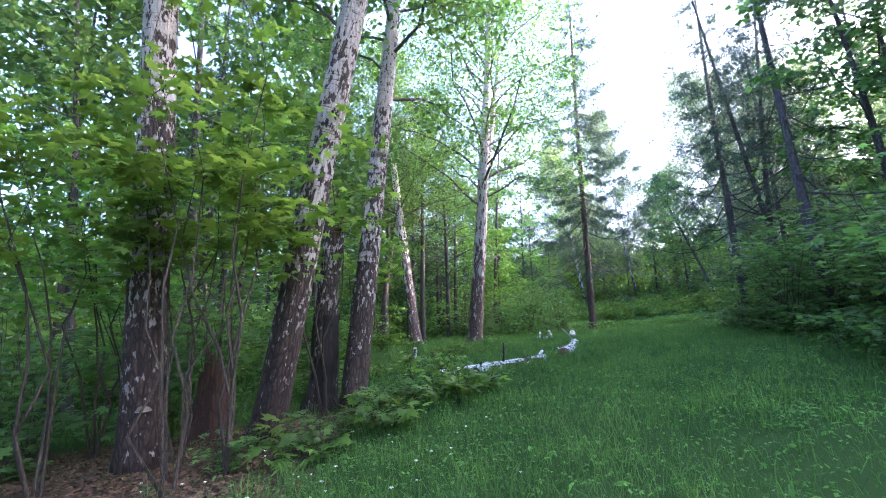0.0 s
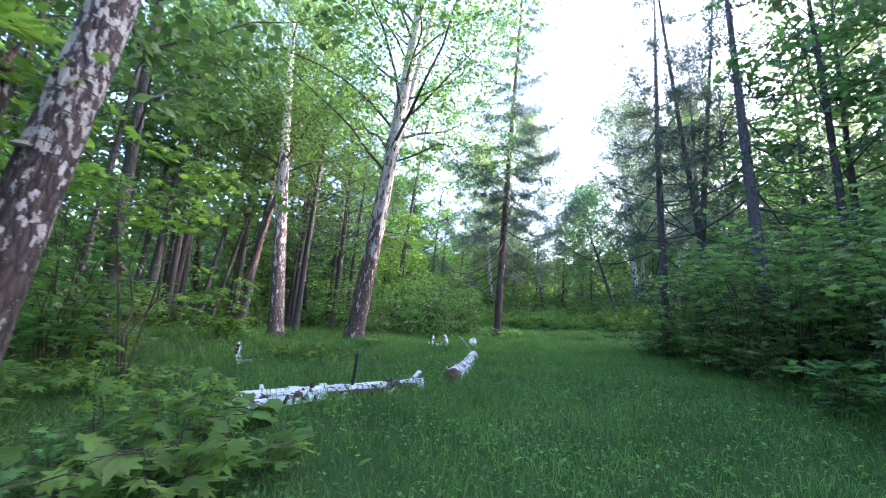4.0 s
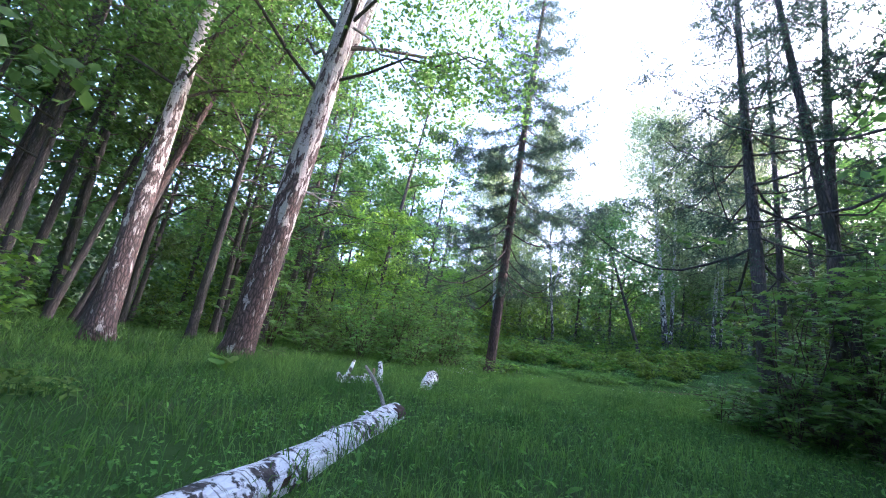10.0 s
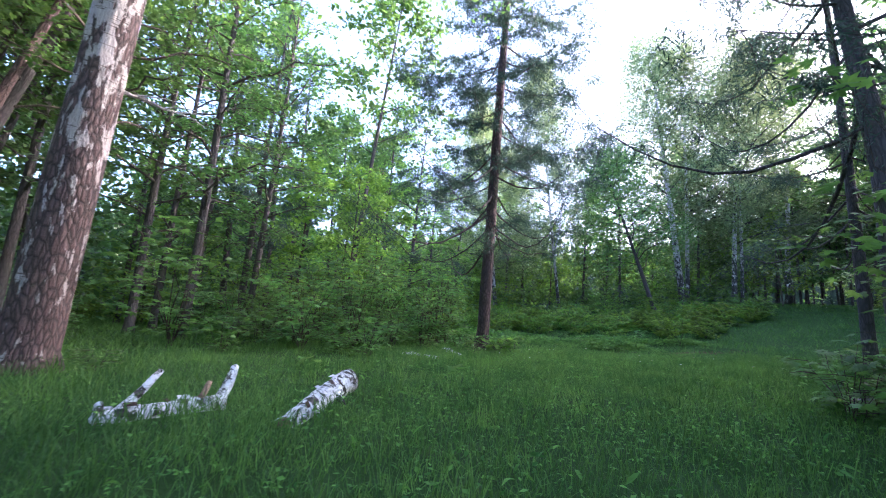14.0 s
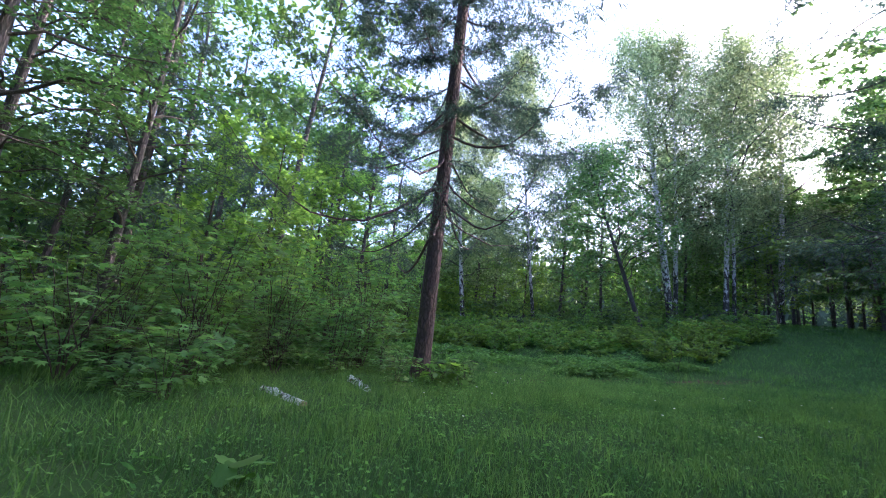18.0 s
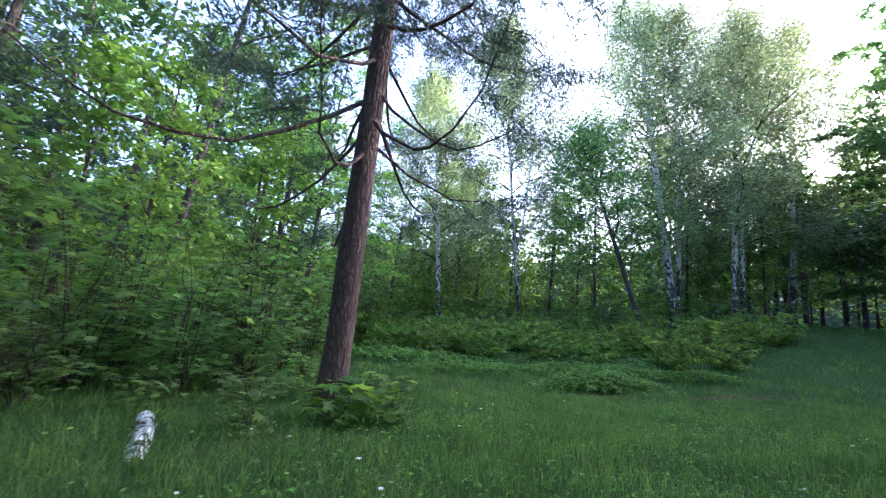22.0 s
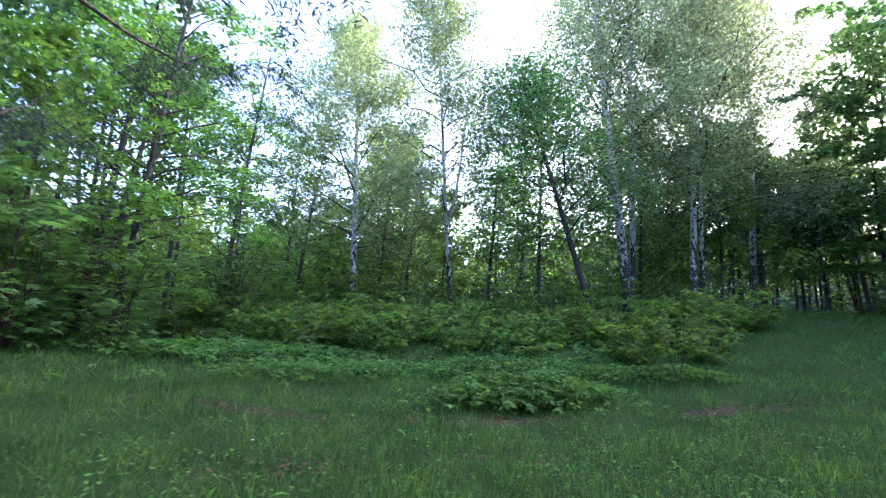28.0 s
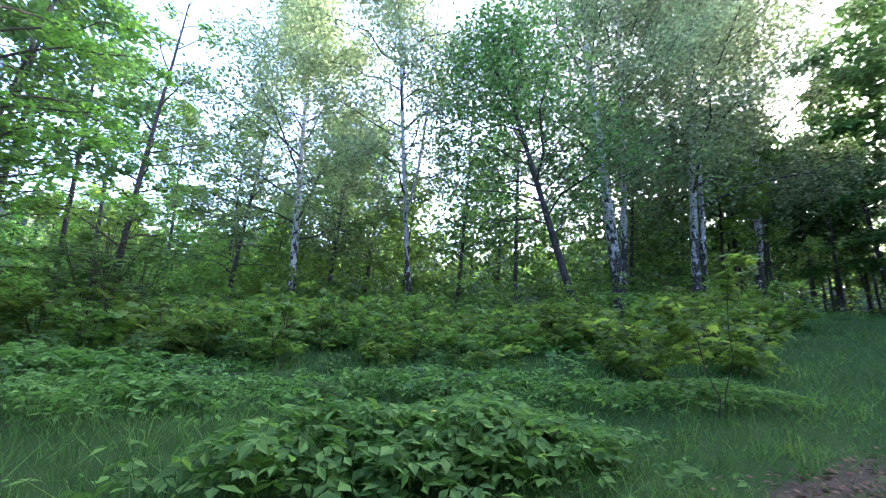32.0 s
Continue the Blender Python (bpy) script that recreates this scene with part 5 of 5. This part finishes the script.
log("fallen_birch_log", "long fallen birch log with peeling white bark and rotten patches", (-0.1, 10.72, 0.04), (2.75, 11.5, 0.06), 0.125, 0.115, 501, M_BIRCH_LOG, 0.04,
    stubs=((0.61, (0.10, 0.0, 1), 0.56, 0.032, M_BURNT), (0.36, (0.3, 0.2, 1), 0.16, 0.05, M_BURNT), (0.86, (0.75, 0.3, 0.5), 0.42, 0.06, M_BIRCH_LOG), (0.2, (-0.3, 0.8, 0.35), 0.3, 0.05, M_BIRCH_LOG)))
log("split_birch_log", "split half of a fallen birch stem, pale bark flaking off", (-0.15, 10.46, 0.0), (1.30, 11.0, 0.02), 0.10, 0.095, 509, M_BIRCH_LOG, 0.05, stubs=((0.5, (0.4, -0.6, 0.5), 0.2, 0.035, M_ROT),))
log("rotten_birch_log", "rotten brown half of a fallen birch stem in the grass", (1.20, 10.98, 0.0), (2.62, 11.3, 0.02), 0.10, 0.10, 510, M_ROT, 0.05, stubs=((0.7, (0.5, -0.7, 0.25), 0.25, 0.04, M_BIRCH_LOG), (0.2, (0.2, -0.8, 0.3), 0.18, 0.05, M_BIRCH_LOG)))
log("fallen_birch_log", "fallen birch log with a hollow rotten end and white bark", (3.4, 12.05, 0.08), (5.05, 16.65, 0.0), 0.17, 0.15, 502, M_BIRCH_LOG, 0.03, hollow=True,
    stubs=((0.97, (-0.50, 0.45, 0.80), 0.72, 0.03, M_GREYWOOD), (0.12, (-0.8, 0.1, 0.6), 0.22, 0.04, M_BIRCH_LOG), (0.2, (-0.5, 0.2, 0.8), 0.2, 0.035, M_CUT)))
log("birch_branch", "forked piece of fallen birch with upturned stubs in the grass", (4.10, 19.40, 0.03), (4.95, 20.15, 0.05), 0.10, 0.10, 503, M_BIRCH_LOG, 0.03,
    stubs=((0.03, (-0.1, 0.3, 0.7), 0.12, 0.055, M_BIRCH_LOG), (0.10, (0.22, 0.70, 0.45), 0.66, 0.05, M_BIRCH_LOG), (0.75, (0.2, 0.5, 0.5), 0.3, 0.045, M_CUT), (0.97, (0.05, 0.80, 0.56), 0.56, 0.07, M_BIRCH_LOG)))
log("birch_log", "short fallen birch log with one end raised", (5.72, 19.4, 0.02), (6.2, 21.25, 0.17), 0.085, 0.155, 504, M_BIRCH_LOG, 0.02,
    stubs=((0.7, (0.7, -0.5, -0.4), 0.3, 0.05, M_BIRCH_LOG), (0.3, (0.5, -0.6, -0.1), 0.22, 0.05, M_BIRCH_LOG)))
log("birch_stump", "small white birch stub standing askew in the grass", (-0.98, 14.5, 0.0), (-1.06, 14.6, 0.46), 0.055, 0.04, 505, M_BIRCH_LOG, 0.01, stubs=((0.1, (0.8, -0.3, 0.15), 0.35, 0.05, M_GREYWOOD),))
log("birch_log", "pale birch log half hidden under the bushes", (7.5, 28.9, -0.01), (8.4, 27.35, 0.0), 0.08, 0.075, 506, M_BIRCH_LOG, 0.03)
log("birch_log", "weathered birch log lying slantwise in the grass", (9.53, 29.6, -0.06), (9.07, 30.95, 0.08), 0.10, 0.085, 507, M_BIRCH_LOG, 0.02)
log("fallen_branch", "grey weathered branch lying under the thicket's edge", (15.0, 21.6, 0.05), (16.6, 21.9, 0.08), 0.06, 0.05, 508, M_GREYWOOD, 0.05)


# ---- grass, weeds and litter ----
def way_distance(x, y):
    d = np.full(len(x), 1e9)
    for (ax, ay), (bx, by) in zip(PATH_PTS[:-1:2], PATH_PTS[2::2]):
        vx, vy = bx - ax, by - ay
        q = np.clip(((x - ax) * vx + (y - ay) * vy) / (vx * vx + vy * vy + 1e-9), 0, 1)
        d = np.minimum(d, np.hypot(x - ax - q * vx, y - ay - q * vy))
    return d


def patchy(x, y):
    return 0.5 + 0.25 * (np.sin(0.9 * x + 1.7 * np.sin(0.5 * y)) + np.sin(1.1 * y + 1.3 * np.sin(0.7 * x)))


def grass_blades(rng, n, box, ok, height, width, plain=False):
    x, y = rng.uniform(box[0], box[1], n), rng.uniform(box[2], box[3], n)
    k = ok(x, y) & (rng.uniform(0, 1, n) > bare(x, y)) & (rng.uniform(0.0, 0.75, n) < patchy(x, y) + 0.25)
    x, y = x[k], y[k]
    n = len(x)
    z = ground_z(x, y)
    h = height * rng.uniform(0.45, 1.25, n) * (0.7 + 0.6 * patchy(x * 0.6, y * 0.6))
    w = width * rng.uniform(0.6, 1.3, n)
    a = rng.uniform(0, 2 * np.pi, n)
    lean = rng.uniform(0.25, 1.7, n) * h
    b = rng.uniform(0, 2 * np.pi, n)
    dx, dy, ex, ey = np.cos(a) * w, np.sin(a) * w, np.cos(b) * lean, np.sin(b) * lean
    v = np.stack([np.stack([x - dx, y - dy, z - 0.02], -1), np.stack([x + dx, y + dy, z - 0.02], -1),
                  np.stack([x + dx * 0.7 + ex * 0.35, y + dy * 0.7 + ey * 0.35, z + h * 0.72], -1), np.stack([x - dx * 0.7 + ex * 0.35, y - dy * 0.7 + ey * 0.35, z + h * 0.72], -1),
                  np.stack([x + ex, y + ey, z + h], -1)], 1)
    if plain:
        return v[:, [0, 1, 4]].reshape(-1, 3), (np.arange(n) * 3)[:, None] + np.array([[0, 1, 2]])
    o = (np.arange(n) * 5)[:, None]
    return v.reshape(-1, 3), o + np.array([[0, 1, 2, 3]]), o + np.array([[3, 2, 4]])


rngg = np.random.default_rng(600)
grass = Geo()
grass.add(*grass_blades(rngg, 640000, (-6, 27, -3, 42), lambda x, y: way_distance(x, y) < 3.4, 0.155, 0.0038))
grass.add(*grass_blades(rngg, 640000, (-9, 33, -4, 48), lambda x, y: (way_distance(x, y) >= 3.4) & (way_distance(x, y) < 9.5), 0.19, 0.0055, True))
grass.add(*grass_blades(rngg, 330000, (-22, 55, -5, 64), lambda x, y: way_distance(x, y) >= 9.5, 0.25, 0.012, True))


def tussocks(rng, n, box, ok, per, height, width):
    """Clumps of long blades that arch outwards."""
    x, y = rng.uniform(box[0], box[1], n), rng.uniform(box[2], box[3], n)
    k = ok(x, y) & (rng.uniform(0, 1, n) > bare(x, y)) & (rng.uniform(0, 0.9, n) < patchy(x * 1.4 + 5, y * 1.2))
    x, y = x[k], y[k]
    m = len(x)
    big = rng.uniform(0.6, 1.35, m)
    cx, cy = np.repeat(x, per) + rng.normal(0, 0.05, m * per), np.repeat(y, per) + rng.normal(0, 0.05, m * per)
    z = ground_z(cx, cy)
    h = height * np.repeat(big, per) * rng.uniform(0.55, 1.15, m * per)
    w = width * rng.uniform(0.7, 1.3, m * per)
    a, b = rng.uniform(0, 2 * np.pi, m * per), rng.uniform(0, 2 * np.pi, m * per)
    out = rng.uniform(0.2, 1.0, m * per) * h
    dx, dy, ex, ey = np.cos(a) * w, np.sin(a) * w, np.cos(b) * out, np.sin(b) * out
    v = np.stack([np.stack([cx - dx, cy - dy, z - 0.02], -1), np.stack([cx + dx, cy + dy, z - 0.02], -1),
                  np.stack([cx + dx * 0.8 + ex * 0.4, cy + dy * 0.8 + ey * 0.4, z + h * 0.8], -1), np.stack([cx - dx * 0.8 + ex * 0.4, cy - dy * 0.8 + ey * 0.4, z + h * 0.8], -1),
                  np.stack([cx + ex, cy + ey, z + h * rng.uniform(0.75, 1.05, m * per)], -1)], 1)
    o = (np.arange(m * per) * 5)[:, None]
    return v.reshape(-1, 3), o + np.array([[0, 1, 2, 3]]), o + np.array([[3, 2, 4]])


grass.add(*tussocks(rngg, 20000, (-6, 27, -3, 42), lambda x, y: (way_distance(x, y) < 5.0) & (way_distance(x, y) > 0.5), 11, 0.25, 0.0042))
grass.add(*tussocks(rngg, 9000, (-9, 33, -4, 50), lambda x, y: (way_distance(x, y) >= 5.0) & (way_distance(x, y) < 12), 9, 0.30, 0.0065))
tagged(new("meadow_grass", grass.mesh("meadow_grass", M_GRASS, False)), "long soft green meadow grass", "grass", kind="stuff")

weeds = Geo()
n = 170000
wx, wy = rngg.uniform(-7, 28, n), rngg.uniform(-3, 44, n)
k = (way_distance(wx, wy) < 5.5) & (rngg.uniform(0.1, 1, n) < patchy(wx * 1.7 + 3, wy * 1.5)) & (rngg.uniform(0, 1, n) > bare(wx, wy) * 0.8)
wx, wy = wx[k], wy[k]
leaves(weeds, rngg, np.stack([wx, wy, ground_z(wx, wy) + rngg.uniform(0.03, 0.17, len(wx))], -1), rngg.uniform(0.025, 0.065, len(wx)), DIAMOND, 0.45, 0.2)
n = 190000
cx, cy = rngg.uniform(-7, 28, n), rngg.uniform(-3, 44, n)
k = (way_distance(cx, cy) < 3.2) & (rngg.uniform(0.15, 1, n) < 1.1 - patchy(cx * 1.3, cy * 1.9 + 2)) & (rngg.uniform(0, 1, n) > bare(cx, cy) * 0.8)
cx, cy = cx[k], cy[k]
leaves(weeds, rngg, np.stack([cx, cy, ground_z(cx, cy) + rngg.uniform(0.02, 0.11, len(cx))], -1), rngg.uniform(0.022, 0.05, len(cx)), TRIPLE, 0.35, 0.15)
n = 26000
px_, py_ = rngg.uniform(-7, 28, n), rngg.uniform(-3, 44, n)
k = (way_distance(px_, py_) < 3.6) & (rngg.uniform(0.35, 1, n) < patchy(px_ * 2.1 + 1, py_ * 1.8 + 4))
px_, py_ = px_[k], py_[k]
leaves(weeds, rngg, np.stack([px_, py_, ground_z(px_, py_) + rngg.uniform(0.02, 0.14, len(px_))], -1), rngg.uniform(0.08, 0.17, len(px_)), LANCE, 0.7, -0.6)
tagged(new("meadow_weeds", weeds.mesh("meadow_weeds", M_HERB, False)), "low clover and broad-leaved weeds among the grass", "weeds", kind="stuff")

litter = Geo()
n = 30000
lx, ly = np.concatenate([rngg.uniform(-7, 0.3, n), rngg.uniform(9, 30, n)]), np.concatenate([rngg.uniform(1.5, 8.6, n), rngg.uniform(35, 39.5, n)])
k = rngg.uniform(0.05, 1, 2 * n) < bare(lx, ly)
lx, ly = lx[k], ly[k]
leaves(litter, rngg, np.stack([lx, ly, ground_z(lx, ly) + rngg.uniform(0.005, 0.03, len(lx))], -1), rngg.uniform(0.04, 0.10, len(lx)), DIAMOND, 0.3)
tagged(new("leaf_litter", litter.mesh("leaf_litter", M_DRY, False)), "dry brown fallen leaves on the soil", "litter", kind="stuff")


# ---- flowers ----
def flower(x, y, h, size, petals, mat, label, group, seed):
    rng = np.random.default_rng(seed)
    t = thing("wild_flower", at(x, y, rng.uniform(0, 360)), label, "flower", group)
    st = Geo()
    tube(st, [(0, 0, -0.02), (0.01, 0.01, h * 0.5), (0.03, 0.0, h)], [0.003, 0.0025, 0.002], 4, cap=False)
    part("stalk", st, M_HERB, t)
    heart = Geo()
    tube(heart, [(0.03, 0, h - 0.004), (0.03, 0, h + 0.004), (0.03, 0, h + 0.006)], [size * 0.22, size * 0.2, size * 0.08], 6)
    blossom = part("blossom", heart, M_YELLOW, t, "yellow flower centre")
    for i in range(petals):
        a = 2 * math.pi * i / petals
        c, s = math.cos(a), math.sin(a)
        hd = Geo()
        hd.add([(0.03, 0, h), (0.03 + size * (0.6 * c - 0.3 * s), size * (0.6 * s + 0.3 * c), h + 0.01), (0.03 + size * c, size * s, h), (0.03 + size * (0.6 * c + 0.3 * s), size * (0.6 * s - 0.3 * c), h + 0.01)], [(0, 1, 2, 3)])
        part("petal", hd, mat, blossom, smooth=False)


rngw = np.random.default_rng(700)
for i in range(34):
    flower(rngw.uniform(-3.6, 1.2), rngw.uniform(2.9, 6.2), rngw.uniform(0.12, 0.26), rngw.uniform(0.014, 0.026), 5, M_PETAL, "small white starry woodland flower in the grass", "white flowers", 710 + i)
for i in range(30):
    x, y = rngw.uniform(8, 22), rngw.uniform(24, 36)
    if path_distance(x, y) > 1.0:
        flower(x, y, rngw.uniform(0.2, 0.34), rngw.uniform(0.015, 0.028), 6, M_PETAL, "small pale seed head above the meadow grass", "pale seed heads", 760 + i)
flower(20.1, 38.2, 0.62, 0.03, 5, M_YELLOW, "small yellow buttercup above the herb patch", "buttercups", 800)
